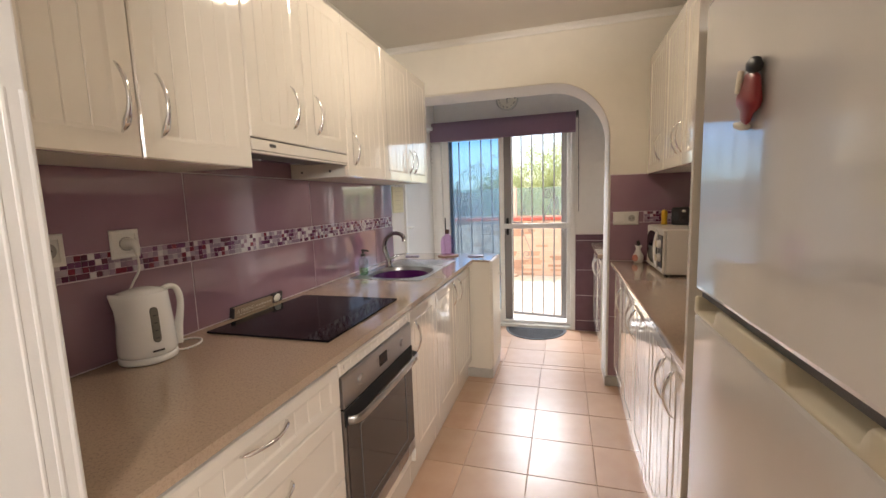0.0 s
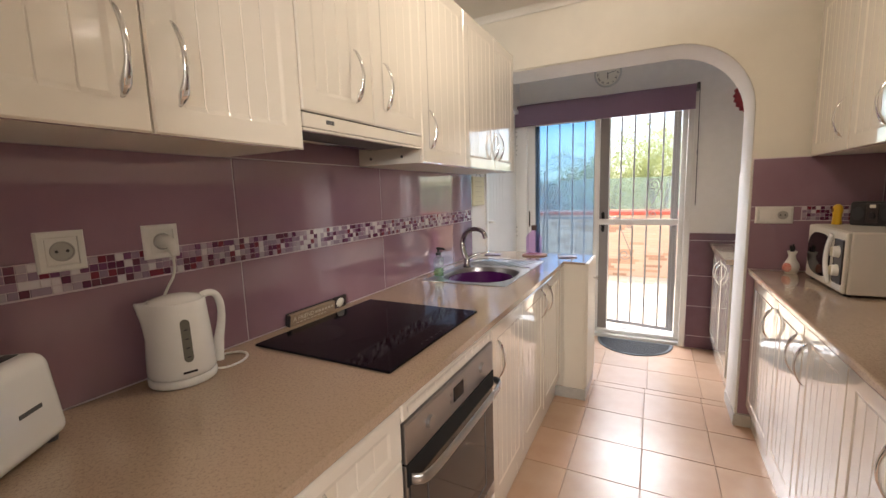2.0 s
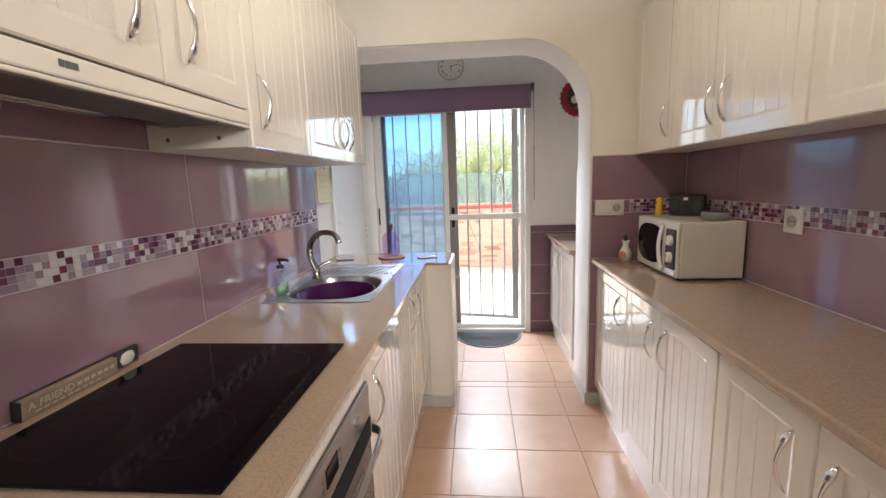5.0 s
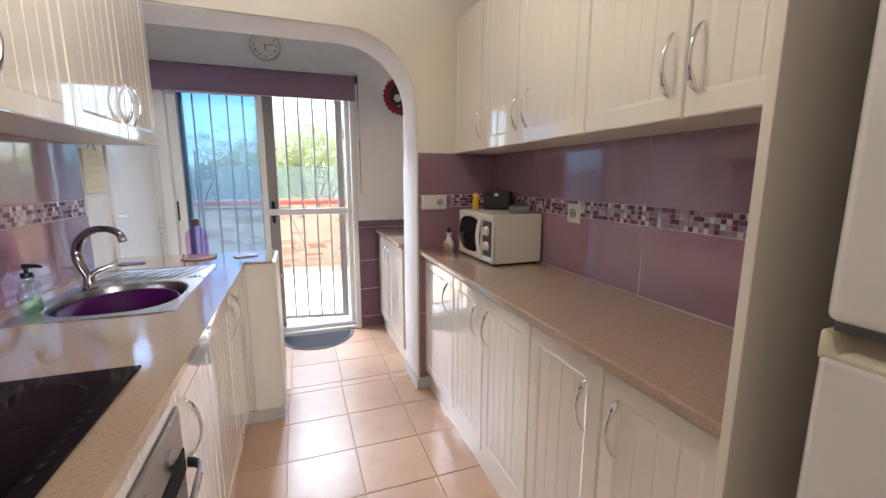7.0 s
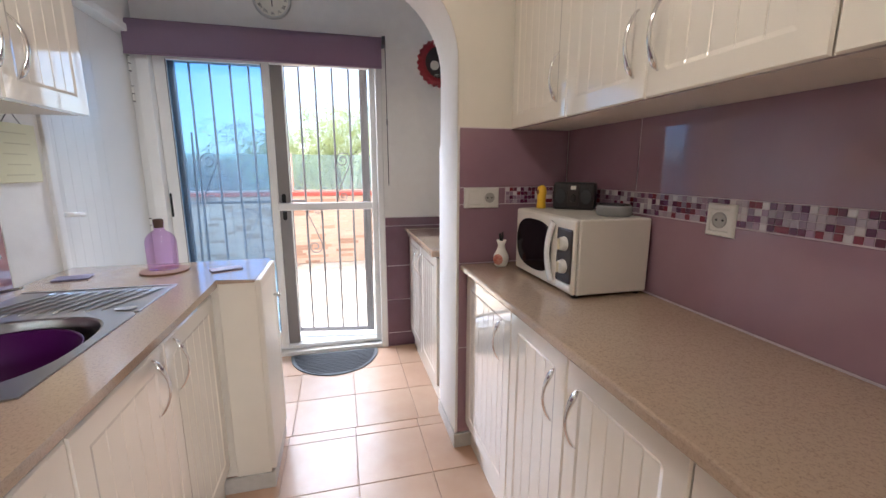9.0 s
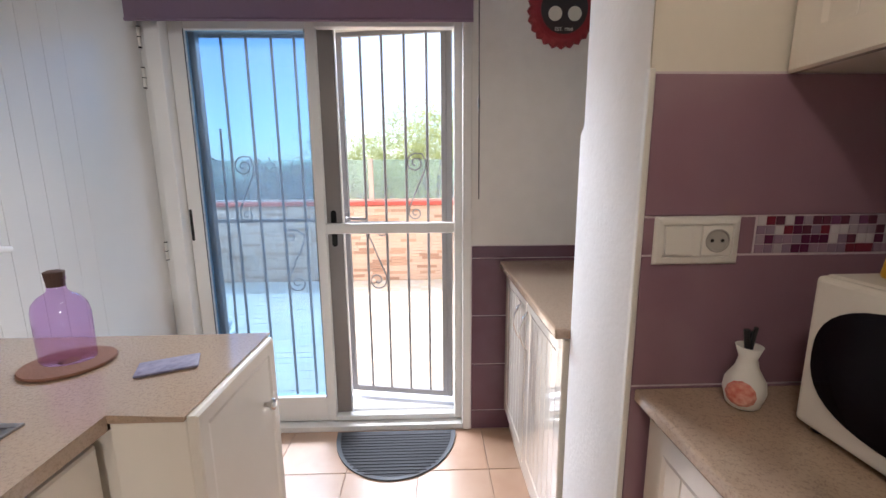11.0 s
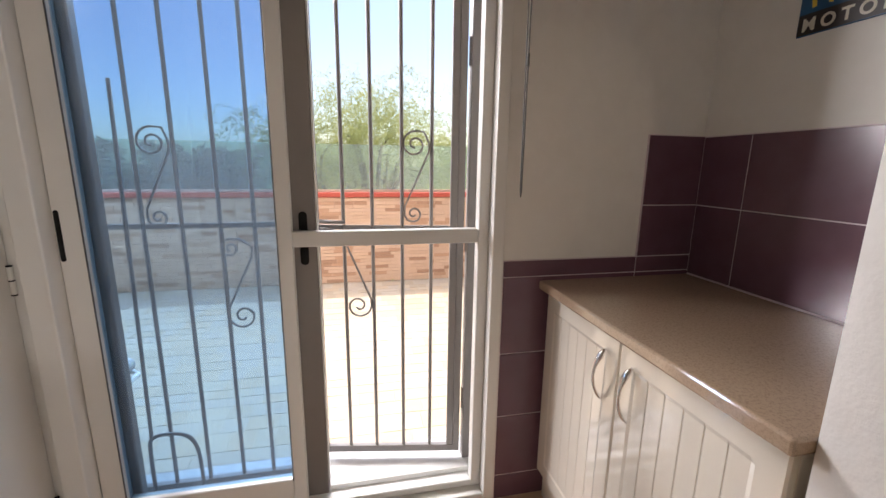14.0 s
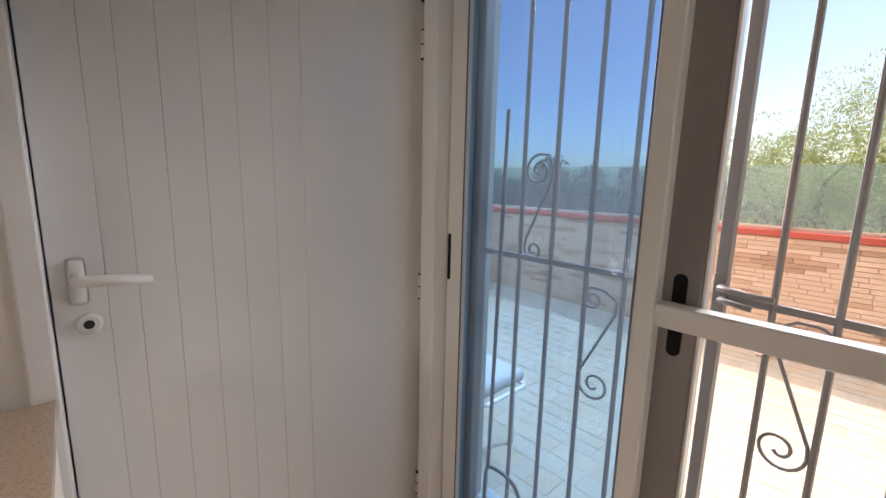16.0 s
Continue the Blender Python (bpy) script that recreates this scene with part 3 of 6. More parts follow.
lever = part("door_handle", join(box(-1.079, -1.068, 3.682, 3.714, 1.055, 1.15, 0.01, 3), tube([(-1.07, 3.698, 1.11), (-1.035, 3.698, 1.11), (-1.026, 3.705, 1.11), (-1.026, 3.75, 1.108), (-1.028, 3.815, 1.10)], [0.011, 0.011, 0.011, 0.0105, 0.009], 10)), WHITE, door_2, smooth=True)
lock = part("lock_plate", lathe([(0.022, 0), (0.022, 0.006), (0.018, 0.009)], (0, 0, 0), 20), WHITE, door_2)
lock.matrix_local = Matrix.Translation((-1.079, 3.708, 1.013)) @ Euler((0, radians(90), 0)).to_matrix().to_4x4()
cyl = part("lock_cylinder", lathe([(0.009, 0), (0.009, 0.011)], (0, 0, 0), 14), BLACK, door_2)
cyl.matrix_local = Matrix.Translation((-1.079, 3.708, 1.013)) @ Euler((0, radians(90), 0)).to_matrix().to_4x4()
for z in (1.90, 1.732, 0.955, 0.20):
    part("hinge", join(tube([(-1.071, 4.566, z - 0.04), (-1.071, 4.566, z - 0.002)], 0.007, 8), tube([(-1.071, 4.566, z + 0.002), (-1.071, 4.566, z + 0.04)], 0.007, 8), box(-1.079, -1.070, 4.568, 4.574, z - 0.04, z + 0.04, 0.001)), WHITE, door_2)
    # solid black rings stand for the shade in the hinge joints
    part("hinge_gap_shade", join(*[tube([(-1.071, 4.566, z + d - 0.002), (-1.071, 4.566, z + d + 0.002)], 0.0074, 8) for d in (-0.042, 0, 0.042)]), RECESS, door_2)

# ---- cabinets ----
TO_EAST = Euler((0, radians(90), 0)).to_matrix().to_4x4()
TO_WEST = Euler((0, radians(-90), 0)).to_matrix().to_4x4()


def upper_unit(side, y0, y1, cuts, front, z0=1.465, z1=2.185, handles=(), label="", group=""):
    back = XL + 0.002 if side == "left" else XR - 0.002
    sgn = 1 if side == "left" else -1
    x0, x1 = sorted((back, front - sgn * 0.0195))
    unit = thing("wall_cabinet", ((x0 + x1) / 2, (y0 + y1) / 2, z0), label, "cabinet", group)
    part("body", box(x0, x1, y0 + 0.001, y1 - 0.001, z0 + 0.002, z1 - 0.004, 0.001), CARCASS, unit)
    add_fronts(unit, side, [y0] + list(cuts) + [y1], z0, z1, front, handles)
    return unit


def add_fronts(unit, side, edges, z0, z1, front, handles, heavy=-1):
    sgn = 1 if side == "left" else -1
    plane = front - sgn * 0.018
    for i, (a, b) in enumerate(zip(edges, edges[1:])):
        w = b - a - 0.003
        y = b - 0.0015 if side == "left" else a + 0.0015
        d = part("door", moved(grooved_front(w, z1 - z0), facing(side, plane, y, z0)), CABINET, unit)
        if i < len(handles) and handles[i]:
            hy, hz = handles[i]
            u = (y - hy) if side == "left" else (hy - y)
            part("handle", moved(bow_handle(u, hz - z0, 0.018, heavy=heavy), facing(side, plane, y, z0)), CHROME, d, "bowed chrome handle", smooth=True)


UL, UR, LL, LR = -0.70, 0.79, -0.395, 0.60
HU = 1.597
upper_unit("left", 0.772, 1.498, [1.135], UL, handles=[(1.088, HU), (1.184, HU)], label="cream gloss wall cabinet with two grooved doors", group="wall cabinets")
over_sink = upper_unit("left", 2.118, 2.531, [], UL, handles=[(2.173, HU)], label="cream gloss wall cabinet with one grooved door", group="wall cabinets")
upper_unit("left", 2.531, 3.298, [2.938], UL, handles=[(2.906, HU), (2.990, HU)], label="cream gloss wall cabinet with two doors reflecting the window", group="wall cabinets")
hood_cab = upper_unit("left", 1.498, 2.118, [1.808], UL, z0=1.567, handles=[(1.718, 1.697), (1.872, 1.697)], label="cream gloss cabinet over the cooker hood", group="wall cabinets")
upper_unit("right", 2.905, STUB - 0.001, [], UR, handles=[(2.955, HU)], label="cream gloss wall cabinet with one grooved door", group="wall cabinets")
upper_unit("right", 2.16, 2.905, [2.547], UR, handles=[(2.508, HU), (2.588, HU)], label="cream gloss wall cabinet with two grooved doors", group="wall cabinets")
upper_unit("right", 1.449, 2.16, [1.797], UR, handles=[(1.76, HU), (1.836, HU)], label="cream gloss wall cabinet with two grooved doors", group="wall cabinets")
upper_unit("right", 0.70, 1.428, [1.06], 0.60, z0=1.78, handles=[(1.02, 1.86), (1.10, 1.86)], label="cream gloss cabinet over the fridge", group="wall cabinets")

# the hood under its cabinet
hood = thing("cooker_hood", (-0.86, 1.808, 1.49), "built-in cooker hood with a cream front strip", "cooker hood")
part("front_strip", box(UL - 0.02, UL - 0.001, 1.5, 2.116, 1.525, 1.563, 0.004, 2), CABINET, hood)
part("body", box(-0.955, UL - 0.022, 1.5, 2.116, 1.530, 1.562, 0.002), HOOD_METAL, hood, "grey metal underside")
part("lip", box(UL - 0.022, UL - 0.003, 1.5, 2.116, 1.516, 1.5245, 0.003, 2), CABINET, hood)
part("filter", box(-0.90, UL - 0.05, 1.53, 2.09, 1.5265, 1.5298, 0.001), GREY, hood, "dark grey filter panel")
for x in (-0.945, -0.925, -0.912):
    part("chrome_strip", box(x - 0.003, x + 0.003, 1.503, 2.113, 1.5262, 1.5298, 0.001), CHROME, hood, "thin chrome strip")
for x in (-0.955, -0.80):
    part("screw_cap", moved(lathe([(0.006, 0), (0.006, 0.0015), (0.003, 0.0022)], (0, 0, 0), 10), Matrix.Translation((x, 2.1188, 1.495)) @ Euler((radians(90), 0, 0)).to_matrix().to_4x4()), GREY, over_sink)
part("badge", join(*[box(UL - 0.002, UL + 0.0005, 1.585 + i * 0.011, 1.594 + i * 0.011, 1.541, 1.552, 0) for i in range(3)]), GREY, hood, "small grey badge")


def base_unit(side, y0, y1, cuts, front, z0=0.13, z1=0.848, handles=(), label="", back=None, top=0.862):
    sgn = 1 if side == "left" else -1
    back = back if back is not None else (XL - 0.006 if side == "left" else XR + 0.006)
    x0, x1 = sorted((back, front - sgn * 0.0195))
    unit = thing("base_cabinet", ((x0 + x1) / 2, (y0 + y1) / 2, 0), label, "cabinet", "base cabinets")
    part("body", box(x0, x1, y0 + 0.001, y1 - 0.001, z0, top, 0.001), CARCASS, unit)
    px0, px1 = sorted((front - sgn * 0.03, front - sgn * 0.045))
    part("plinth", box(px0, px1, y0 + 0.001, y1 - 0.001, 0.001, z0 - 0.002, 0.001), CABINET, unit)
    add_fronts(unit, side, [y0] + list(cuts) + [y1], z0, z1, front, handles, 1)
    return unit


HB = 0.718
base_unit("left", 2.035, 2.428, [], LL, handles=[(2.08, HB)], label="cream gloss base cabinet beside the oven")
base_unit("left", 2.428, 3.268, [2.83], LL, handles=[(2.748, 0.76), (2.885, 0.76)], label="cream gloss base cabinet under the sink", top=0.735)
base_unit("right", 2.842, 3.325, [], LR, handles=[(2.908, HB)], label="cream gloss base cabinet with one grooved door")
base_unit("right", 2.128, 2.842, [2.498], LR, handles=[(2.438, HB), (2.548, HB)], label="cream gloss base cabinet with two grooved doors")
base_unit("right", 1.449, 2.128, [1.786], LR, handles=[(1.725, HB), (1.84, HB)], label="cream gloss base cabinet with two grooved doors")
base_unit("right", 3.668, 4.52, [4.102], 0.545, handles=[(4.046, 0.725), (4.158, 0.725)], label="cream gloss base cabinet in the utility corner", back=UTIL_X - 0.012)
# drawers
drawers = thing("drawer_unit", (-0.7, 1.1, 0), "cream gloss drawer unit with bowed handles", "cabinet", "base cabinets")
part("body", box(XL - 0.006, LL - 0.0195, 0.765, 1.434, 0.13, 0.862, 0.001), CARCASS, drawers)
part("plinth", box(LL - 0.045, LL - 0.03, 0.765, 1.434, 0.001, 0.128, 0.001), CABINET, drawers)
for z0, z1 in ((0.13, 0.478), (0.481, 0.715), (0.718, 0.848)):
    d = part("drawer", moved(grooved_front(0.665, z1 - z0, margin=0.045, plain=z1 < 0.8), facing("left", LL - 0.018, 1.432, z0)), CABINET, drawers)
    part("handle", moved(bow_handle(1.432 - 1.10, (z1 - z0) * (0.74 if z1 > 0.8 else 0.72), 0.018, flat=True, heavy=0), facing("left", LL - 0.018, 1.432, z0)), CHROME, d, "bowed chrome handle", smooth=True)
# oven
oven = thing("oven", (-0.7, 1.735, 0), "built-in steel oven with a dark glass door", "oven")
OX = LL + 0.002
part("housing", box(XL - 0.006, LL - 0.02, 1.438, 2.032, 0.13, 0.862, 0.001), CARCASS, oven)
part("plinth", box(LL - 0.045, LL - 0.03, 1.438, 2.032, 0.001, 0.198, 0.001), CABINET, oven)
part("filler_strip", moved(grooved_front(0.592, 0.046, margin=0.02, pitch=0.05), facing("left", LL - 0.018, 2.031, 0.806)), CABINET, oven)
control = part("control_panel", join(box(LL - 0.02, OX + 0.004, 1.439, 2.031, 0.700, 0.800, 0.003, 2), box(LL - 0.02, OX + 0.002, 1.439, 2.031, 0.797, 0.804, 0.001)), STEEL, oven)
for y in (1.555, 1.915):
    part("knob", moved(lathe([(0.019, 0), (0.019, 0.002), (0.0165, 0.003), (0.0165, 0.007), (0.015, 0.0085), (0.012, 0.0085)], (0, 0, 0), 28), Matrix.Translation((OX + 0.004, y, 0.752)) @ TO_EAST), STEEL, control, smooth=False)
part("display", box(OX + 0.003, OX + 0.006, 1.70, 1.768, 0.732, 0.776, 0.001), BLACK_GLASS, control)
for y, z in ((1.682, 0.765), (1.682, 0.743), (1.786, 0.765), (1.786, 0.743)):
    part("button", box(OX + 0.003, OX + 0.007, y - 0.005, y + 0.005, z - 0.005, z + 0.005, 0.002), STEEL, control)
odoor = part("oven_door", join(box(LL - 0.02, OX + 0.003, 1.439, 2.031, 0.205, 0.26, 0.003), box(LL - 0.02, OX + 0.001, 1.439, 2.031, 0.26, 0.694, 0.002)), STEEL, oven)
part("glass", box(OX + 0.001, OX + 0.005, 1.449, 2.021, 0.263, 0.692, 0.001), OVEN_GLASS, odoor)
part("window", join(box(OX + 0.0045, OX + 0.0062, 1.53, 1.94, 0.30, 0.304, 0), box(OX + 0.0045, OX + 0.0062, 1.53, 1.94, 0.60, 0.604, 0), box(OX + 0.0045, OX + 0.0062, 1.53, 1.534, 0.304, 0.60, 0), box(OX + 0.0045, OX + 0.0062, 1.936, 1.94, 0.304, 0.60, 0)), GREY, odoor)
bow = [(OX + 0.012, 1.447, 0.664), (OX + 0.030, 1.456, 0.664), (OX + 0.043, 1.478, 0.665), (OX + 0.049, 1.56, 0.666), (OX + 0.051, 1.735, 0.667), (OX + 0.049, 1.91, 0.666), (OX + 0.043, 1.992, 0.665), (OX + 0.030, 2.014, 0.664), (OX + 0.012, 2.023, 0.664)]
part("handle", tube(smooth_path(bow, 4), [(0.006, 0.0145)] * 33, 12), STEEL, odoor, "bowed brushed steel handle", smooth=True)
part("vent", box(LL - 0.01, OX + 0.0058, 1.441, 2.029, 0.640, 0.699, 0.001), RECESS, odoor, "black strip behind the handle")

# worktops
WT = 0.895


def worktop_left():
    """One slab with a cut-out for the basin and a thinner tongue over the peninsula."""
    xs, ys = (-1.018, -0.915, -0.52, -0.378, -0.2485), (0.755, 2.525, 2.958, 3.274, 3.648)
    cells = {(i, k) for i in range(3) for k in range(4)} - {(1, 1)} | {(3, 3)}
    bm = bmesh.new()
    top = {}

    def corner(i, k):
        if (i, k) not in top:
            top[i, k] = bm.verts.new((xs[i], ys[k], WT))
        return top[i, k]
    for i, k in sorted(cells):
        z0 = WT - (0.012 if i == 3 else 0.025)
        ring = [(i, k), (i + 1, k), (i + 1, k + 1), (i, k + 1)]
        bm.faces.new([corner(*c) for c in ring])
        for n, (di, dk) in enumerate(((0, -1), (1, 0), (0, 1), (-1, 0))):
            if (i + di, k + dk) not in cells:
                a, b = corner(*ring[n]), corner(*ring[(n + 1) % 4])
                low = [bm.verts.new((v.co.x, v.co.y, z0)) for v in (b, a)]
                bm.faces.new((a, b, *low))
        bm.faces.new([bm.verts.new((xs[c[0]], ys[c[1]], z0)) for c in reversed(ring)])
    bmesh.ops.remove_doubles(bm, verts=bm.verts, dist=0.0003)
    bm.normal_update()
    rim = [e for e in bm.edges if all(abs(v.co.z - WT) < 1e-4 and v.co.x > -0.379 for v in e.verts) and any(abs(f.normal.z) < 0.1 for f in e.link_faces)]
    bmesh.ops.bevel(bm, geom=rim, offset=0.004, segments=2, affect="EDGES")
    return bm


single("worktop", worktop_left(), STONE, "speckled beige quartz worktop with sink and hob", "worktop", "worktops")
single("worktop", box(0.572, XR - 0.001, 1.448, STUB - 0.001, WT - 0.030, WT - 0.003, 0.006, 2), STONE, "long speckled beige quartz worktop with a microwave", "worktop", "worktops")
single("worktop", box(0.515, UTIL_X - 0.01, ARCH_END + 0.006, FAR - 0.008, WT - 0.036, WT - 0.004, 0.006, 2), STONE, "bare speckled beige quartz worktop by the terrace door", "worktop", "worktops")

# peninsula under the end of the sink worktop
pen = thing("peninsula_cabinet", (-0.5, 3.47, 0), "low cream cabinet block with a side door and marble foot", "cabinet", "base cabinets")
part("body", join(box(-1.02, -0.3785, 3.285, 3.64, 0.071, WT - 0.026, 0.002), box(-0.3782, -0.247, 3.278, 3.64, 0.071, WT - 0.0125, 0.002)), CREAM_WALL, pen)
pd = part("door", moved(grooved_front(0.352, 0.805, plain=True, margin=0.03), facing("left", -0.2465, 3.632, 0.085)), CARCASS, pen)
part("knob", moved(lathe([(0.006, 0), (0.006, 0.012), (0.014, 0.018), (0.013, 0.025), (0.006, 0.028)], (0, 0, 0), 16), Matrix.Translation((-0.228, 3.545, 0.752)) @ TO_EAST), CHROME, pd, smooth=True)
part("skirting", join(box(-1.0, -0.236, 3.274, 3.284, 0, 0.07, 0.002), box(-0.246, -0.236, 3.2845, 3.64, 0, 0.07, 0.002)), SKIRT, pen, "grey marble skirting")

# tall panel beside the fridge
single("end_panel", box(0.546, XR - 0.002, 1.430, 1.4475, 0, 2.185, 0.001), CABINET, "tall cream end panel between fridge and counter", "panel")

# fridge
fridge = thing("fridge", (0.8, 1.02, 0), "white fridge-freezer with yellowed recessed handles", "fridge")
FX = 0.53
part("body", box(FX + 0.062, 1.06, 0.72, 1.328, 0.0, 1.70, 0.008, 2), FRIDGE, fridge)
upper = part("upper_door", box(FX, FX + 0.058, 0.722, 1.327, 1.139, 1.70, 0.012, 3), FRIDGE, fridge)
lower = part("lower_door", box(FX, FX + 0.058, 0.722, 1.327, 0.08, 1.094, 0.010, 3), FRIDGE, fridge)


def scooped_band():
    """The cap of the lower door: a rounded bar along its top with two scooped grips."""
    bm, rows = bmesh.new(), []
    n = 122
    for i in range(n + 1):
        y = 0.722 + 0.605 * i / n
        k = max(min(1.0, (y - 0.815) / 0.016, (0.972 - y) / 0.016), min(1.0, (y - 1.203) / 0.016, (1.318 - y) / 0.010), 0.0)
        k = k * k * (3 - 2 * k)
        top, back = 1.1255 - 0.026 * k, FX + 0.006 + 0.030 * k
        prof = [(FX + 0.054, 1.088), (FX + 0.003, 1.088), (FX + 0.001, 1.0955), (FX + 0.002, top - 0.003), (FX + 0.005, top), (back, top + 0.001 * k), (back + 0.002, 1.1255), (FX + 0.054, 1.1255)]
        rows.append([bm.verts.new((x, y, z)) for x, z in prof])
    for a, b in zip(rows, rows[1:]):
        for m in range(8):
            bm.faces.new((a[m], a[(m + 1) % 8], b[(m + 1) % 8], b[m]))
    bm.faces.new(rows[0])
    bm.faces.new(rows[-1])
    return bm


part("grip_band", scooped_band(), YELLOWED, lower, "yellowed plastic band with two grip recesses", smooth=True)
# grey strip that paints the shade of the gap between the doors
part("gap_strip", box(FX + 0.012, FX + 0.05, 0.73, 1.32, 1.1257, 1.1388, 0.001), GREY, fridge, "dark strip for the shaded gap between the doors")
part("kick_plate", box(FX + 0.03, FX + 0.06, 0.73, 1.32, 0.005, 0.075, 0.002), GREY, fridge)


# ---- outside ----
TERR, PAR = -0.15, 8.22
tagged(part("ground", box(-400, 400, 4.83, 900, -3.3, -3.2, 0), EARTH), "dry scrubby ground below the terrace reaching the horizon", "ground", kind="structure")
terrace = tagged(part("terrace", box(-7, 6, 4.84, PAR + 0.2, -3.2, TERR - 0.0022, 0), PALE_MORTAR), "raised terrace paved in pale sandstone", "terrace", kind="structure")
tagged(part("house_wall", join(box(-7, -1.30, 4.60, 4.88, -0.3, 2.9, 0), box(1.3, 6, 4.60, 4.88, -0.3, 2.9, 0), box(-1.30, -1.03, 4.831, 4.88, -0.3, 2.9, 0), box(0.40, 1.3, 4.831, 4.88, -0.3, 2.9, 0), box(-1.03, 0.40, 4.831, 4.88, 2.02, 2.9, 0)), FACADE), "rendered outer wall of the house", "wall", kind="structure")
# slab added out of view so that no sun falls on sill and floor
tagged(part("eaves", box(-7, 6, 4.60, 6.45, 2.9, 3.0, 0), FACADE), "unseen roof slab added to keep sun off the door sill", "eaves", kind="structure")
parapet = tagged(part("parapet", box(-7, 6, PAR + 0.012, PAR + 0.2, TERR - 0.05, 0.90, 0), MORTAR), "low terrace wall faced with slim orange bricks", "wall", kind="structure")
tagged(part("parapet_coping", box(-7, 6, PAR - 0.02, PAR + 0.22, 0.90, 0.955, 0.008, 2), COPING), "red painted coping of the terrace wall", "coping", kind="structure")
for x in (-5.24, -2.93, -0.62, 1.69):
    b = thing("glass_balustrade", (x, PAR + 0.1, 0.955), "glass windbreak panel with a pinkish post on the wall", "balustrade", "glass panels")
    part("post", box(x - 0.03, x + 0.03, PAR + 0.07, PAR + 0.13, 0.955, 1.53, 0.004), POST, b)
    part("pane", box(x + 0.032, x + 2.278, PAR + 0.095, PAR + 0.105, 0.99, 1.515, 0.001), GLASS_GREEN, b).visible_shadow = False
    part("rail", box(x + 0.03, x + 2.28, PAR + 0.085, PAR + 0.115, 0.956, 0.985, 0.003), POST, b)


def leaf_mass(centers, count, size, droop, rnd):
    """Many small leaf blades scattered in uneven clumps."""
    verts, faces = [], []
    for k in range(count):
        cx, cy, cz, r = rnd.choice(centers)
        while True:
            p = Vector((rnd.uniform(-1, 1), rnd.uniform(-1, 1), rnd.uniform(-1, 1)))
            if 0.25 < p.length < 1:
                break
        p = Vector((cx + p.x * r, cy + p.y * r, cz + p.z * r * 0.8))
        d = Vector((rnd.uniform(-1, 1), rnd.uniform(-1, 1), rnd.uniform(-1, 1) - droop)).normalized()
        s = d.cross(Vector((rnd.uniform(-1, 1), rnd.uniform(-1, 1), rnd.uniform(-1, 1)))).normalized()
        L, w = size * rnd.uniform(0.6, 1.5), size * rnd.uniform(0.12, 0.26)
        n = len(verts)
        verts += [p, p + d * L * 0.5 + s * w, p + d * L, p + d * L * 0.5 - s * w]
        faces.append((n, n + 1, n + 2, n + 3))
    return verts, faces


def weeping(centers, count, size, rnd):
    """Hanging twigs, each with a feather of narrow leaflets, so that the sky shows between them."""
    verts, faces = [], []
    for k in range(count // 30):
        cx, cy, cz, r = rnd.choice(centers)
        p = Vector((cx + rnd.gauss(0, r * 0.6), cy + rnd.gauss(0, r * 0.6), cz + rnd.gauss(0, r * 0.45)))
        d = Vector((rnd.uniform(-0.7, 0.7), rnd.uniform(-0.7, 0.7), rnd.uniform(0.1, 0.6)))
        for j in range(30):
            d = (d + Vector((0, 0, -0.075))).normalized()
            p = p + d * size * 0.22
            side = d.cross(Vector((rnd.uniform(-1, 1), rnd.uniform(-1, 1), rnd.uniform(-0.3, 0.3)))).normalized()
            tip = (side * (1 if j % 2 else -1) + d * 0.6).normalized()
            w = d * size * 0.07
            n = len(verts)
            verts += [p, p + tip * size * 0.35 + w, p + tip * size * rnd.uniform(0.5, 0.9), p + tip * size * 0.35 - w]
            faces.append((n, n + 1, n + 2, n + 3))
    return verts, faces


def tree(x, y, base, height, spread, leaf, count, size, droop, seed, label):
    rnd = random.Random(seed)
    t = thing("tree", (x, y, base), label, "tree", "trees beyond the terrace")
    top = Vector((x, y, base + height * 0.55))
    limbs = [tube([(x, y, base), (x + 0.1, y, base + height * 0.3), top], [height * 0.035, height * 0.028, height * 0.02], 8)]
    centers = []
    for i in range(11):
        a = i * 2.4 + rnd.uniform(-0.3, 0.3)
        r = spread * rnd.uniform(0.25, 0.9)
        tip = Vector((x + r * math.cos(a), y + r * math.sin(a), base + height * rnd.uniform(0.5, 0.78)))
        mid = (top + tip) / 2 + Vector((0, 0, height * 0.06))
        start = Vector((x, y, base + height * rnd.uniform(0.25, 0.5)))
        limbs.append(tube([start, mid, tip], [height * 0.010, height * 0.006, height * 0.0015], 6))
        centers.append((tip.x, tip.y, tip.z + 0.10 * height, spread * rnd.uniform(0.26, 0.42)))
        centers.append((mid.x, mid.y, mid.z + 0.08 * height, spread * rnd.uniform(0.2, 0.34)))
    part("trunk", join(*limbs), BARK, t)
    v, f = weeping(centers, count, size, rnd) if droop > 0.5 else leaf_mass(centers, count, size, droop, rnd)
    me = bpy.data.meshes.new("crown")
    me.from_pydata([p - Vector((x, y, base)) for p in v], [], f)
    me.materials.append(leaf)
    c = new("crown", me)
    c.parent = t
    tagged(c, kind="stuff")
    return t


PEPPER = "feathery light green tree behind the glass windbreak"
tree(0.25, 12.5, -3.2, 6.9, 1.9, LEAF, 17000, 0.13, 1.0, 3, PEPPER)
tree(-1.05, 13.0, -3.2, 6.5, 1.9, LEAF, 15000, 0.13, 0.9, 4, PEPPER)
tree(2.6, 13.0, -3.2, 6.0, 1.9, LEAF, 22000, 0.13, 0.9, 5, PEPPER)
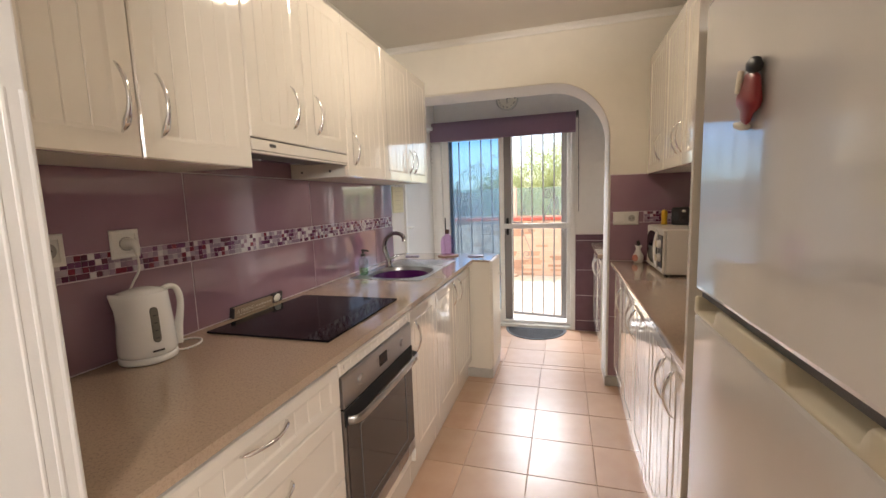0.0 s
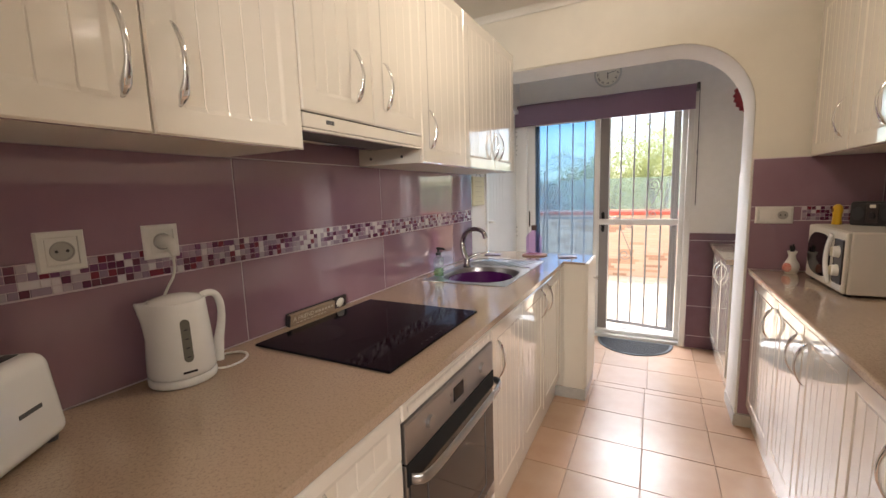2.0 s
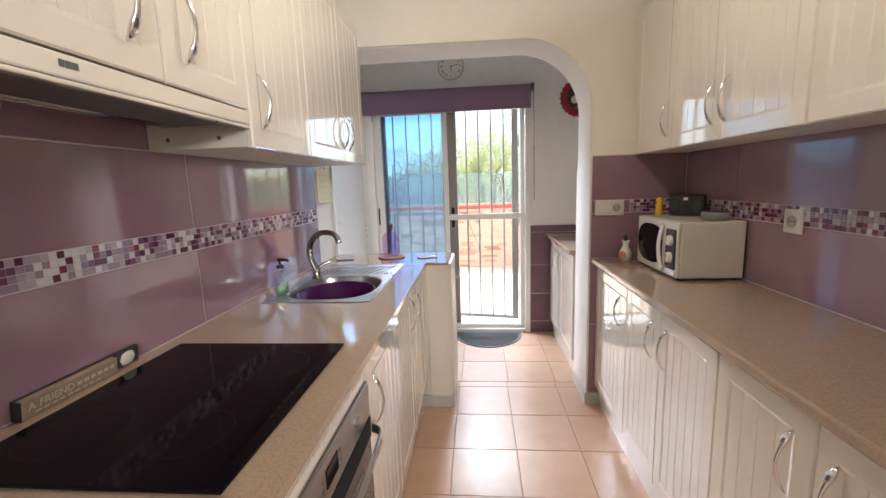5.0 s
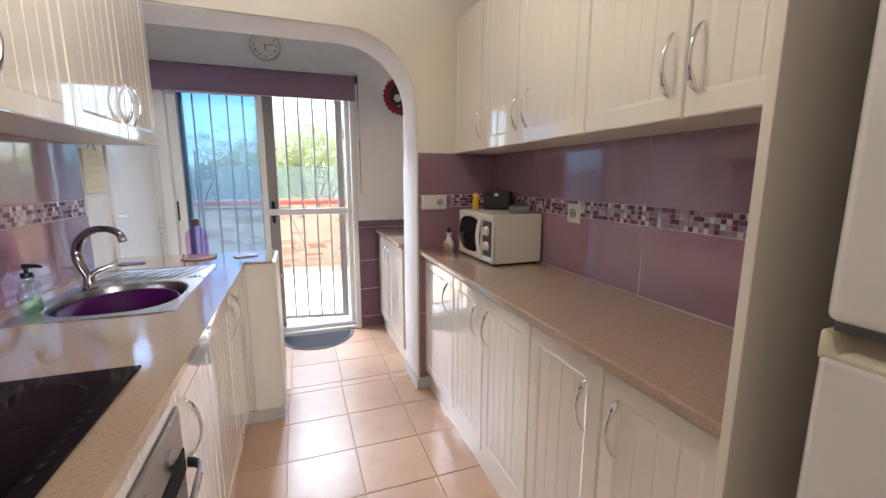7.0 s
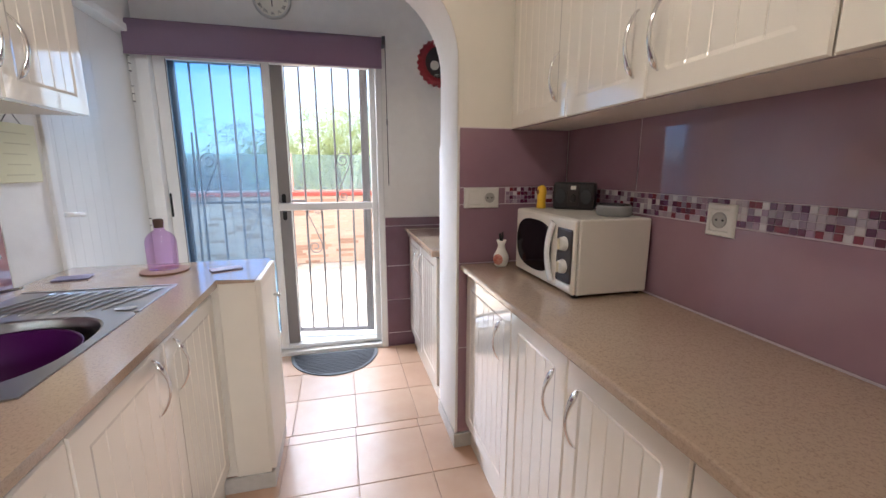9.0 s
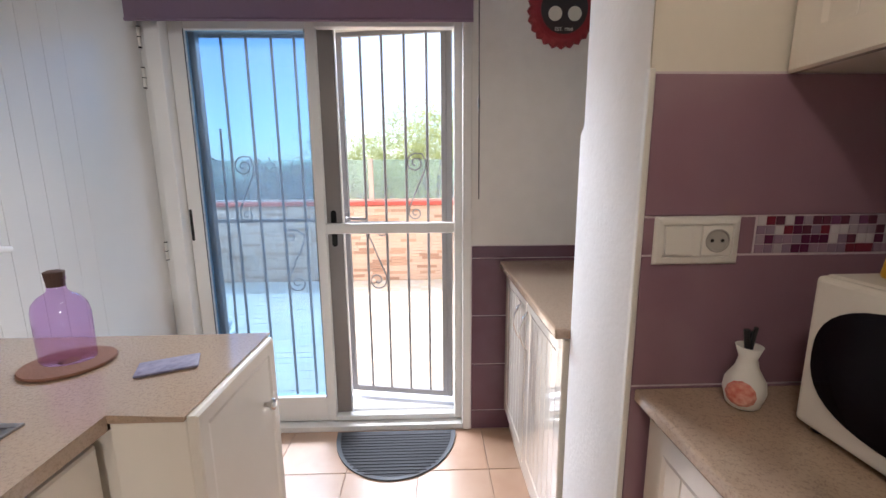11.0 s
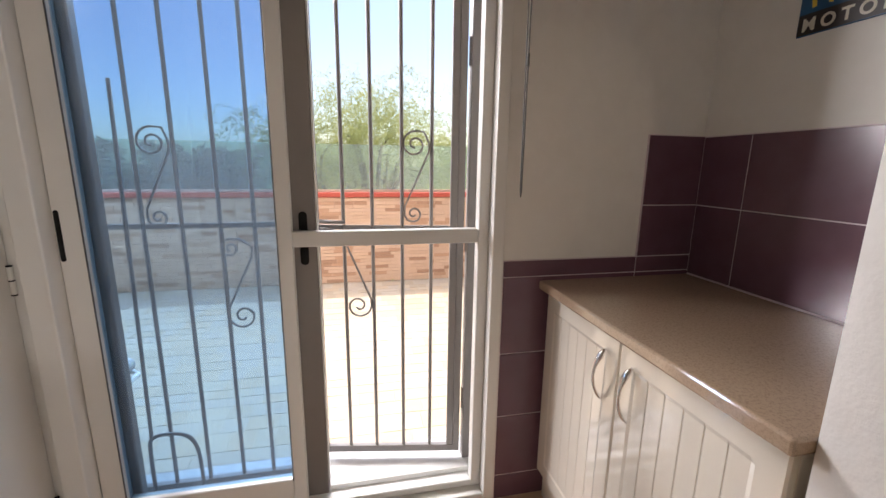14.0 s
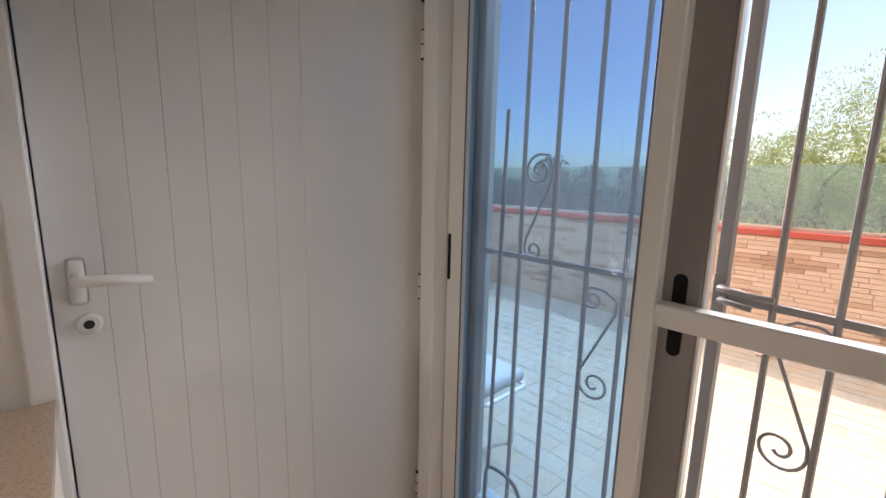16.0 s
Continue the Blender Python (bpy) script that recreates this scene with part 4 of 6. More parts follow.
tree(5.4, 14.5, -3.2, 5.4, 2.2, LEAF, 15000, 0.14, 0.9, 6, PEPPER)
tree(1.0, 10.6, -3.2, 4.7, 1.6, LEAF, 22000, 0.12, 0.8, 7, PEPPER)
tree(-1.0, 10.8, -3.2, 4.5, 1.5, LEAF, 22000, 0.12, 0.8, 8, PEPPER)
for i, (x, y, h, w) in enumerate(((-8.9, 18, 5.9, 1.7), (-10.9, 18.5, 5.0, 1.8), (-5.3, 18, 5.5, 1.2), (-3.9, 17, 5.6, 1.3), (-7.0, 19, 4.7, 1.6), (-2.4, 19, 4.7, 1.6), (-13.0, 19, 5.4, 1.9), (-15.5, 20, 5.0, 2.0), (-18, 21, 5.7, 2.2), (-5.9, 15.5, 4.2, 1.5), (-8.4, 15.5, 4.3, 1.6), (-3.2, 15, 4.2, 1.4), (0.5, 20, 3.8, 2.2), (4, 21, 3.8, 2.2), (8, 20, 4.2, 2.2), (-11.5, 16, 4.4, 1.7))):
    tree(x, y, -3.2, h, w, DARK_LEAF, 5200, 0.17, 0.2, 20 + i, "dark green bushy tree in the distance")


def spiral(cx, cz, r0, turns, a0, sign, n=26):
    return [(cx + r0 * (1 - 0.8 * i / n) * math.cos(a0 + sign * 2 * math.pi * turns * i / n), cz + r0 * (1 - 0.8 * i / n) * math.sin(a0 + sign * 2 * math.pi * turns * i / n)) for i in range(n + 1)]


def scroll(x0, x1, zt, zb, R=0.05, r=0.034):
    """An S scroll of flat bar between two bars: curl above on one side, a slanting run, a curl below."""
    up = spiral(x0 + R, zt, R, 1.5, 0.0, 1)
    up = [(x1 - 0.012, zt - 0.03), (x1 - 0.010, zt + 0.005), (x0 + R + 0.035, zt + R * 0.95)] + spiral(x0 + R, zt, R, 1.5, math.pi / 2, 1)
    low = [(x0 + 0.012, zb + 0.03)] + spiral(x0 + 0.010 + r, zb, r, 1.4, math.pi, 1)
    return list(reversed(up)) + low


def bar_path(pts2, m):
    return [m @ Vector((x, 0, z)) for x, z in pts2]


# fixed grille and the gate of iron bars before the door
def iron_grille(name, m, x0, x1, bars, z0, z1, mid, scrolls, label, category, frame_r=0.014):
    g = thing(name, m.translation, label, category)
    local = lambda bm: moved(bm, m)
    part("frame", local(join(box(x0, x0 + 0.028, -0.012, 0.012, z0, z1, 0.002), box(x1 - 0.028, x1, -0.012, 0.012, z0, z1, 0.002), box(x0 + 0.028, x1 - 0.028, -0.012, 0.012, z0, z0 + 0.03, 0.002), box(x0 + 0.028, x1 - 0.028, -0.012, 0.012, z1 - 0.03, z1, 0.002), box(x0 + 0.028, x1 - 0.028, -0.005, 0.005, mid - 0.009, mid + 0.009, 0.001))), IRON, g)
    for x in bars:
        part("bar", local(tube([(x, 0, z0 + 0.028), (x, 0, z1 - 0.028)], 0.0075, 8)), IRON, g)
    for pts in scrolls:
        part("scroll", tube(bar_path(pts, m), (0.0042), 6), IRON, g)
    return g


iron_grille("window_grille", pose(0, 4.80, 0), -1.02, -0.33, (-0.833, -0.713, -0.59, -0.478), 0.03, 2.0, 1.07,
            [scroll(-0.826, -0.716, 1.352, 1.10), scroll(-0.60, -0.482, 0.985, 0.728, 0.034, 0.05)], "grey iron grille with scrolls outside the glass door", "grille")
gate = iron_grille("gate", pose(0.30, 4.79, 0, 0, 0, -10), -0.60, 0.0, (-0.475, -0.362, -0.245, -0.13), 0.045, 2.03, 1.045,
                   [scroll(-0.245, -0.13, 1.365, 1.10, 0.05, 0.036), [(-0.837 - x, z) for x, z in scroll(-0.475, -0.362, 0.995, 0.72, 0.03, 0.052)]], "grey iron gate with scrolls, standing ajar", "gate")
gm = pose(0.30, 4.79, 0, 0, 0, -10)
part("hinge_stile", moved(box(-0.056, -0.0285, -0.0115, 0.0115, 0.0755, 1.9995, 0.002), gm), IRON, gate)
part("latch", moved(join(box(-0.598, -0.568, -0.02, -0.012, 1.03, 1.105, 0.003), tube([(-0.57, -0.03, 1.075), (-0.57, -0.05, 1.075), (-0.52, -0.055, 1.072), (-0.46, -0.05, 1.07)], 0.008, 8), tube([(-0.57, -0.03, 1.045), (-0.57, -0.045, 1.045), (-0.50, -0.05, 1.04)], 0.007, 8)), gm), GREY_ALU, gate, "steel lever latch", smooth=True)
for z in (0.3, 1.0, 1.7):
    part("hinge", tube([(0.316, 4.79, z - 0.05), (0.316, 4.79, z + 0.05)], 0.011, 8), IRON, gate)
single("gate_post", box(0.312, 0.362, 4.77, 4.81, 0.012, 2.0, 0.002), IRON, "grey iron post of the gate", "post")


# ---- things in the kitchen ----
def writing(text, size, m, material, parent, label="", depth=0.0006, spacing=1.0):
    cu = bpy.data.curves.new("writing", "FONT")
    cu.body, cu.size, cu.extrude, cu.align_x, cu.align_y = text, size, depth, "CENTER", "CENTER"
    cu.space_character, cu.offset = spacing, 0.0012 if spacing > 1 else 0.0
    tmp = bpy.data.objects.new("writing", cu)
    scene.collection.objects.link(tmp)
    bpy.context.view_layer.update()
    me = bpy.data.meshes.new_from_object(tmp)
    bpy.data.objects.remove(tmp)
    ob = new("writing", me)
    me.materials.clear()
    me.materials.append(material)
    ob.parent = parent
    ob.matrix_local = Matrix.Translation(-origins[parent]) @ m
    return tagged(ob, label)


def placed(name, bm, material, parent, m, label="", smooth=False):
    """A part modelled about its own middle and then set at the pose m."""
    bm.transform(m)
    return part(name, bm, material, parent, label, smooth)


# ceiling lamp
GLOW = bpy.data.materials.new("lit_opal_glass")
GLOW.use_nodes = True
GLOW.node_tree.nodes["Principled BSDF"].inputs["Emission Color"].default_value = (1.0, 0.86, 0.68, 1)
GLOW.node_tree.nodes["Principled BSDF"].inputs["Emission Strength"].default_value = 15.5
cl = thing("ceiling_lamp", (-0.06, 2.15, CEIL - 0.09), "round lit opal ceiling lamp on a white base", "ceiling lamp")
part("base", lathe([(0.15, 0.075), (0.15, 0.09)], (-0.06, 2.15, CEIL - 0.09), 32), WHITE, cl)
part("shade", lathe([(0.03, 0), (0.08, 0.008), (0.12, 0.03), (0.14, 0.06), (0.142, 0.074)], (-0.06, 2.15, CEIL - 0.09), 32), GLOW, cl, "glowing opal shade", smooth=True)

# hob
hob = thing("hob", (-0.71, 1.775, WT), "black ceramic glass hob set on the worktop", "hob")
part("glass_plate", box(-0.957, -0.46, 1.489, 2.062, WT + 0.001, WT + 0.008, 0.002, 2), BLACK_GLASS, hob)
PRINT = mat("grey_hob_print", (0.016, 0.014, 0.016), 0.25, scale=50, amount=0.3)
for cx, cy, r in ((-0.84, 1.63, 0.09), (-0.84, 1.92, 0.075), (-0.61, 1.63, 0.075), (-0.60, 1.92, 0.09)):
    ring = bmesh.new()
    n = 40
    a = [ring.verts.new((cx + r * math.cos(2 * math.pi * i / n), cy + r * math.sin(2 * math.pi * i / n), WT + 0.0085)) for i in range(n)]
    b = [ring.verts.new((cx + (r - 0.0015) * math.cos(2 * math.pi * i / n), cy + (r - 0.0015) * math.sin(2 * math.pi * i / n), WT + 0.0085)) for i in range(n)]
    for i in range(n):
        ring.faces.new((a[i], a[(i + 1) % n], b[(i + 1) % n], b[i]))
    part("cooking_zone", ring, PRINT, hob, "thin printed ring")
part("touch_controls", join(*[box(-0.485, -0.478, 1.68 + i * 0.03, 1.692 + i * 0.03, WT + 0.008, WT + 0.0088, 0) for i in range(7)]), PRINT, hob)

# plaque with a motto that leans on the tiles behind the hob
plq = thing("plaque", (-0.995, 1.81, WT), "narrow taupe wooden motto plaque behind the hob", "plaque")
lean = pose(-1.008, 1.81, WT, 0, 8, 0)
placed("board", box(-0.006, 0.010, -0.145, 0.145, 0.002, 0.044, 0.0015), PLAQUE, plq, lean)
placed("dark_side", join(box(-0.0125, -0.0062, -0.1495, 0.1495, 0.001, 0.0455, 0.001), box(-0.006, 0.0095, -0.150, -0.1454, 0.0015, 0.045, 0.001)), BLACK, plq, lean, "black sides of the block")
writing("A FRIEND", 0.023, lean @ pose(0.0105, -0.085, 0.026, 90, 0, 90), FADED, plq)
placed("faded_lettering", join(*[box(0.0098, 0.0106, -0.03 + i * 0.017, -0.018 + i * 0.017, 0.022, 0.03, 0) for i in range(6)] + [box(0.0098, 0.0106, -0.12 + i * 0.017, -0.108 + i * 0.017, 0.009, 0.013, 0) for i in range(9)]), FADED, plq, lean, "faded cream lettering")
placed("painted_teapot", lathe([(0.002, -0.018), (0.014, -0.014), (0.019, 0), (0.014, 0.014), (0.004, 0.018)], (0.012, 0.105, 0.03), 16, (0.3, 1.2)), CREAM_PRINT, plq, lean, "cream oval motif", smooth=True)
placed("dark_backing", box(-0.004, 0.0115, 0.072, 0.147, 0.004, 0.054, 0.008, 2), DARK_PRINT, plq, lean)

# sockets and switches
# grey tone puts the shade of the socket well into the plastic's colour
SOCKET_GREY = mat("shaded_socket_plastic", (0.42, 0.40, 0.37), 0.4, scale=20, amount=0.3)


def socket(name, m, plates, label, plugged=False):
    s = thing(name, m.translation, label, "socket", "wall sockets")
    for i, kind in enumerate(plates):
        off = (i - (len(plates) - 1) / 2) * 0.071
        placed("insert", box(off - 0.0275, off + 0.0275, 0.004, 0.008, -0.0275, 0.0275, 0.001), WHITE, s, m)
        if kind == "socket":
            well = lathe([(0.0215, 0.0), (0.0215, 0.003), (0.0195, 0.0035), (0.0188, 0.0006), (0.001, 0.0004)], (0, 0, 0), 24)
            placed("well", well, SOCKET_GREY, s, m @ Matrix.Translation((off, 0.0081, 0)) @ Euler((radians(-90), 0, 0)).to_matrix().to_4x4())
            for dx in (-0.0095, 0.0095):
                placed("contact", lathe([(0.0034, 0), (0.0028, 0.0012)], (0, 0, 0), 10), BLACK, s, m @ Matrix.Translation((off + dx, 0.0086, 0)) @ Euler((radians(-90), 0, 0)).to_matrix().to_4x4())
        else:
            placed("rocker", box(off - 0.026, off + 0.026, 0.007, 0.0115, -0.026, 0.026, 0.002, 2), WHITE, s, m @ Euler((radians(2), 0, 0)).to_matrix().to_4x4())
    w = 0.0425 + (len(plates) - 1) * 0.0355
    rim, rings = bmesh.new(), []
    for inset, y in ((0, 0), (0, 0.004), (0.004, 0.0085), (0.0125, 0.010), (0.0138, 0.0095), (0.0142, 0.0045)):
        rings.append([rim.verts.new((sx * (w - inset), y, sz * (0.0435 - inset))) for sx, sz in ((-1, -1), (1, -1), (1, 1), (-1, 1))])
    for a, b in zip(rings, rings[1:]):
        for k in range(4):
            rim.faces.new((a[k], a[(k + 1) % 4], b[(k + 1) % 4], b[k]))
    rim.faces.new(rings[0])
    rim.faces.new(rings[-1])
    placed("plate", rim, WHITE, s, m)
    return s


socket("wall_socket", facing("left", XL, 1.088, 1.243), ["socket"], "white square wall socket over the mosaic strip")
s2 = socket("wall_socket", facing("left", XL, 1.29, 1.241), ["socket"], "white wall socket with the kettle plugged in")
plug = [(XL + 0.010, 1.29, 1.241), (XL + 0.03, 1.29, 1.241), (XL + 0.045, 1.291, 1.232), (XL + 0.048, 1.291, 1.205)]
socket("wall_socket", facing("right", XR, 2.543, 1.167), ["socket"], "white square wall socket beside the microwave")
socket("light_switch", Matrix(((1, 0, 0, 0.664), (0, -1, 0, STUB), (0, 0, 1, 1.18), (0, 0, 0, 1))) @ pose(0, 0, 0), ["switch", "socket"], "white double plate with switch and socket")

# kettle
KX, KY = -0.938, 1.264
ket = thing("kettle", (KX, KY, WT), "white plastic jug kettle on its base, plugged in", "kettle")
part("power_base", lathe([(0.0735, 0.001), (0.076, 0.005), (0.076, 0.016), (0.0735, 0.0195)], (KX, KY, WT), 36), APPLIANCE, ket, smooth=True)
body = lathe([(0.076, 0.021), (0.080, 0.026), (0.0805, 0.034), (0.079, 0.07), (0.0755, 0.12), (0.072, 0.16), (0.0695, 0.19), (0.069, 0.203), (0.0665, 0.207), (0.066, 0.204), (0.062, 0.205), (0.058, 0.2105), (0.03, 0.217), (0.005, 0.218)], (0, 0, 0), 56)
for v in body.verts:
    # the lip of the jug is drawn out into a spout
    a = math.atan2(v.co.y, v.co.x)
    r = math.hypot(v.co.x, v.co.y)
    k = max(0.0, 1 - abs(a) / 0.42) ** 1.4 * max(0.0, min(1.0, (v.co.z - 0.115) / 0.085)) ** 1.5
    if r > 0.064 and k > 0:
        v.co.x += 0.022 * k
        v.co.y *= 1 - 0.35 * k
        v.co.z += 0.006 * k
turn = pose(KX, KY, WT, 0, 0, -105) @ Matrix.Diagonal((0.94, 0.94, 1, 1))
placed("jug", body, APPLIANCE, ket, turn, smooth=True)
grip = [(-0.055, 0, 0.199), (-0.074, 0, 0.208), (-0.094, 0, 0.204), (-0.106, 0, 0.183), (-0.109, 0, 0.150), (-0.104, 0, 0.115), (-0.096, 0, 0.082), (-0.091, 0, 0.052), (-0.086, 0, 0.024)]
placed("handle", tube(smooth_path(grip, 4), blend([(0.013, 0.010), (0.013, 0.009), (0.013, 0.009), (0.013, 0.010), (0.013, 0.010), (0.014, 0.011), (0.016, 0.013), (0.018, 0.015), (0.021, 0.018)], 4), 14), APPLIANCE, ket, turn, smooth=True)
gauge_m = pose(KX, KY, WT, 0, 0, -18) @ Matrix.Diagonal((0.94, 0.94, 1, 1))
placed("water_gauge", moved(pill(0, -0.052, 0.052, 0.0105, 0, 0.006), Matrix.Translation((0.0735, 0, 0.115)) @ Euler((0, radians(-4.5), 0)).to_matrix().to_4x4() @ Euler((0, 0, radians(-90))).to_matrix().to_4x4()), mat("grey_gauge", (0.16, 0.15, 0.125), 0.25, scale=60, amount=0.5), ket, gauge_m, "grey water gauge window")
placed("marks", join(*[box(0.0775 - i * 0.0017, 0.0832 - i * 0.0017, -0.004, 0.004, 0.075 + i * 0.022, 0.078 + i * 0.022, 0) for i in range(4)] + [box(0.0795, 0.0812, -0.016, 0.016, 0.036, 0.041, 0)]), BLACK, ket, gauge_m, "small dark printed marks")
part("plug", tube(smooth_path(plug, 4), blend([0.018, 0.0165, 0.011, 0.005], 4), 14), WHITE, ket, smooth=True)
part("cord", tube(smooth_path([(XL + 0.048, 1.291, 1.205), (XL + 0.05, 1.287, 1.16), (XL + 0.04, 1.27, 1.12), (XL + 0.02, 1.255, 1.06), (XL + 0.014, 1.27, 0.96), (XL + 0.02, 1.33, 0.905), (XL + 0.035, 1.40, 0.8995), (-0.955, 1.435, 0.899), (-0.915, 1.43, 0.899), (-0.888, 1.395, 0.899), (-0.886, 1.35, 0.899), (-0.90, 1.325, 0.902)]), 0.0032, 8), WHITE, ket, smooth=True)

# toaster, turned towards the room
tm = pose(-0.893, 0.885, WT, 0, 0, 38)
toa = thing("toaster", tm.translation, "white two-slice toaster at the end of the worktop", "toaster")
shell = box(-0.085, 0.085, -0.145, 0.11, 0.008, 0.178, 0.026, 5)
for v in shell.verts:
    # the sides lean in towards the top
    k = 1 - 0.16 * max(0.0, v.co.z - 0.02) / 0.158
    v.co.x, v.co.y = v.co.x * k, v.co.y * (0.5 + 0.5 * k)
placed("shell", shell, APPLIANCE, toa, tm, smooth=True)
for dx in (-0.028, 0.028):
    placed("slot", box(dx - 0.012, dx + 0.012, -0.11, 0.075, 0.172, 0.1795, 0.002), BLACK, toa, tm)
for dx, dy in ((-0.06, -0.12), (0.06, -0.12), (-0.06, 0.085), (0.06, 0.085)):
    placed("foot", lathe([(0.01, 0), (0.011, 0.01)], (dx, dy, 0.0005), 12), GREY, toa, tm)
placed("lever", box(-0.012, 0.012, 0.095, 0.122, 0.11, 0.122, 0.003), GREY, toa, tm)
placed("mark", box(0.0775, 0.0798, 0.0, 0.05, 0.085, 0.093, 0), GREY, toa, tm)

# sink set into the worktop
snk = thing("sink", (-0.72, 2.89, WT), "stainless steel sink with basin and ribbed drainer", "sink")
SX0, SX1, SY0, SY1 = -0.945, -0.497, 2.492, 3.258
rimz = WT + 0.004
BX, BY, BH, BV, BEND = -0.717, 2.742, 0.190, 0.208, 2.965


def basin_point(a, k):
    c, q = math.cos(a), math.sin(a)
    return (BX + BH * k * math.copysign(abs(c) ** 0.72, c), BY + BV * k * math.copysign(abs(q) ** 0.72, q))


deck, rows = bmesh.new(), []
turns = [2 * math.pi * (i + 0.5) / 64 for i in range(64)]
edge = []
for a in turns:
    c, q = math.cos(a), math.sin(a)
    reach = min((SX1 - BX) / c if c > 0 else (SX0 - BX) / c, (BEND - BY) / q if q > 0 else (SY0 - BY) / q)
    edge.append((BX + reach * c, BY + reach * q))
for ring, z in ((edge, WT + 0.0005), (edge, rimz), ([basin_point(a, 1.03) for a in turns], rimz), ([basin_point(a, 1.0) for a in turns], rimz - 0.003)):
    rows.append([deck.verts.new((x, y, z)) for x, y in ring])
for a, b in zip(rows, rows[1:]):
    for i in range(64):
        deck.faces.new((a[i], a[(i + 1) % 64], b[(i + 1) % 64], b[i]))
part("deck", deck, STEEL, snk)
part("drainer", join(box(SX0, SX1, BEND + 0.0002, SY1, WT + 0.0005, rimz - 0.0015, 0.0005), box(SX0, SX1, SY1 - 0.014, SY1, WT + 0.0006, rimz + 0.001, 0.001), box(SX1 - 0.014, SX1, BEND + 0.0004, SY1 - 0.0142, WT + 0.0006, rimz + 0.001, 0.001)), STEEL, snk, "ribbed steel drainer")
bas, ring_a = bmesh.new(), []
for z, k in ((rimz - 0.003, 1.0), (WT - 0.015, 0.975), (WT - 0.10, 0.94), (WT - 0.14, 0.88), (WT - 0.152, 0.74)):
    ring_a.append([bas.verts.new((*basin_point(a, k), z)) for a in turns])
for a, b in zip(ring_a, ring_a[1:]):
    for i in range(64):
        bas.faces.new((a[i], a[(i + 1) % 64], b[(i + 1) % 64], b[i]))
bas.faces.new(ring_a[-1])
part("basin", bas, STEEL, snk, smooth=True)
for i in range(9):
    x = -0.925 + i * 0.040
    part("drainer_rib", tube([(x, 3.0, rimz - 0.002), (x + 0.012, 3.03, rimz + 0.0005), (x + 0.075, 3.20, rimz + 0.0005), (x + 0.084, 3.226, rimz - 0.002)], 0.0032, 6), STEEL, snk, smooth=True)
part("overflow", lathe([(0.028, 0), (0.03, 0.002), (0.02, 0.003)], (-0.545, 3.0, rimz - 0.001), 20, (1, 0.6)), CHROME, snk)
# washing-up bowl standing in the basin
bowl = lathe([(0.10, -0.1515), (0.13, -0.148), (0.150, -0.09), (0.163, -0.022), (0.169, -0.018), (0.169, -0.023), (0.160, -0.026), (0.147, -0.09), (0.125, -0.142), (0.01, -0.145)], (BX - 0.004, BY, WT + 0.0005), 44, (1.03, 1.13))
single("washing_up_bowl", bowl, VIOLET_BOWL, "violet plastic washing-up bowl standing in the sink", "bowl", smooth=True)
# tap
TX, TY = -0.878, 2.915
tap = thing("tap", (TX, TY, rimz), "dark chrome swan-neck mixer tap on the sink", "tap")
DARK_CHROME = mat("dark_chrome", (0.34, 0.32, 0.31), 0.12, 1.0, scale=20, amount=0.2)
part("foot", lathe([(0.025, 0), (0.025, 0.005), (0.0205, 0.010), (0.0195, 0.04), (0.018, 0.055)], (TX, TY, rimz), 24), DARK_CHROME, tap, smooth=True)
neck = [(0, 0.045), (-0.022, 0.085), (-0.036, 0.125), (-0.030, 0.165), (-0.002, 0.203), (0.045, 0.228), (0.100, 0.231), (0.138, 0.217), (0.154, 0.190)]
part("spout", tube(smooth_path([(TX + r * 0.93, TY - r * 0.37, rimz + z) for r, z in neck], 4), blend([0.0175, 0.0170, 0.0165, 0.0155, 0.0145, 0.0135, 0.013, 0.013, 0.0135], 4), 14), DARK_CHROME, tap, smooth=True)
part("collar", moved(lathe([(0.014, 0), (0.0145, 0.004), (0.0145, 0.012), (0.0135, 0.014)], (0, 0, 0), 16), Matrix.Translation((TX + 0.1445, TY - 0.0575, rimz + 0.183)) @ Euler((0, radians(-14), 0)).to_matrix().to_4x4()), CHROME, tap, smooth=True)
part("lever", tube(smooth_path([(TX + 0.006, TY + 0.004, rimz + 0.05), (TX + 0.032, TY + 0.014, rimz + 0.068), (TX + 0.075, TY + 0.03, rimz + 0.082), (TX + 0.125, TY + 0.045, rimz + 0.088)], 4), blend([(0.014, 0.012), (0.012, 0.010), (0.009, 0.005), (0.008, 0.003)], 4), 12), CHROME, tap, smooth=True)
# soap pump
soap = thing("soap_dispenser", (-0.905, 2.585, rimz), "clear soap pump bottle with green soap", "soap dispenser")
part("bottle", join(box(-0.930, -0.880, 2.582, 2.620, rimz, rimz + 0.105, 0.009, 3), lathe([(0.013, 0.104), (0.013, 0.12)], (-0.905, 2.601, rimz), 14)), GLASS_CLEAR, soap, smooth=True).visible_shadow = False
part("soap", box(-0.927, -0.883, 2.585, 2.617, rimz + 0.003, rimz + 0.048, 0.007, 2), SOAP, soap).visible_shadow = False
part("pump", join(lathe([(0.015, 0.118), (0.015, 0.132), (0.006, 0.134), (0.006, 0.152)], (-0.905, 2.601, rimz), 14), tube([(-0.912, 2.603, rimz + 0.153), (-0.875, 2.597, rimz + 0.153), (-0.862, 2.595, rimz + 0.149)], [0.008, 0.006, 0.004], 8)), BLACK, soap)
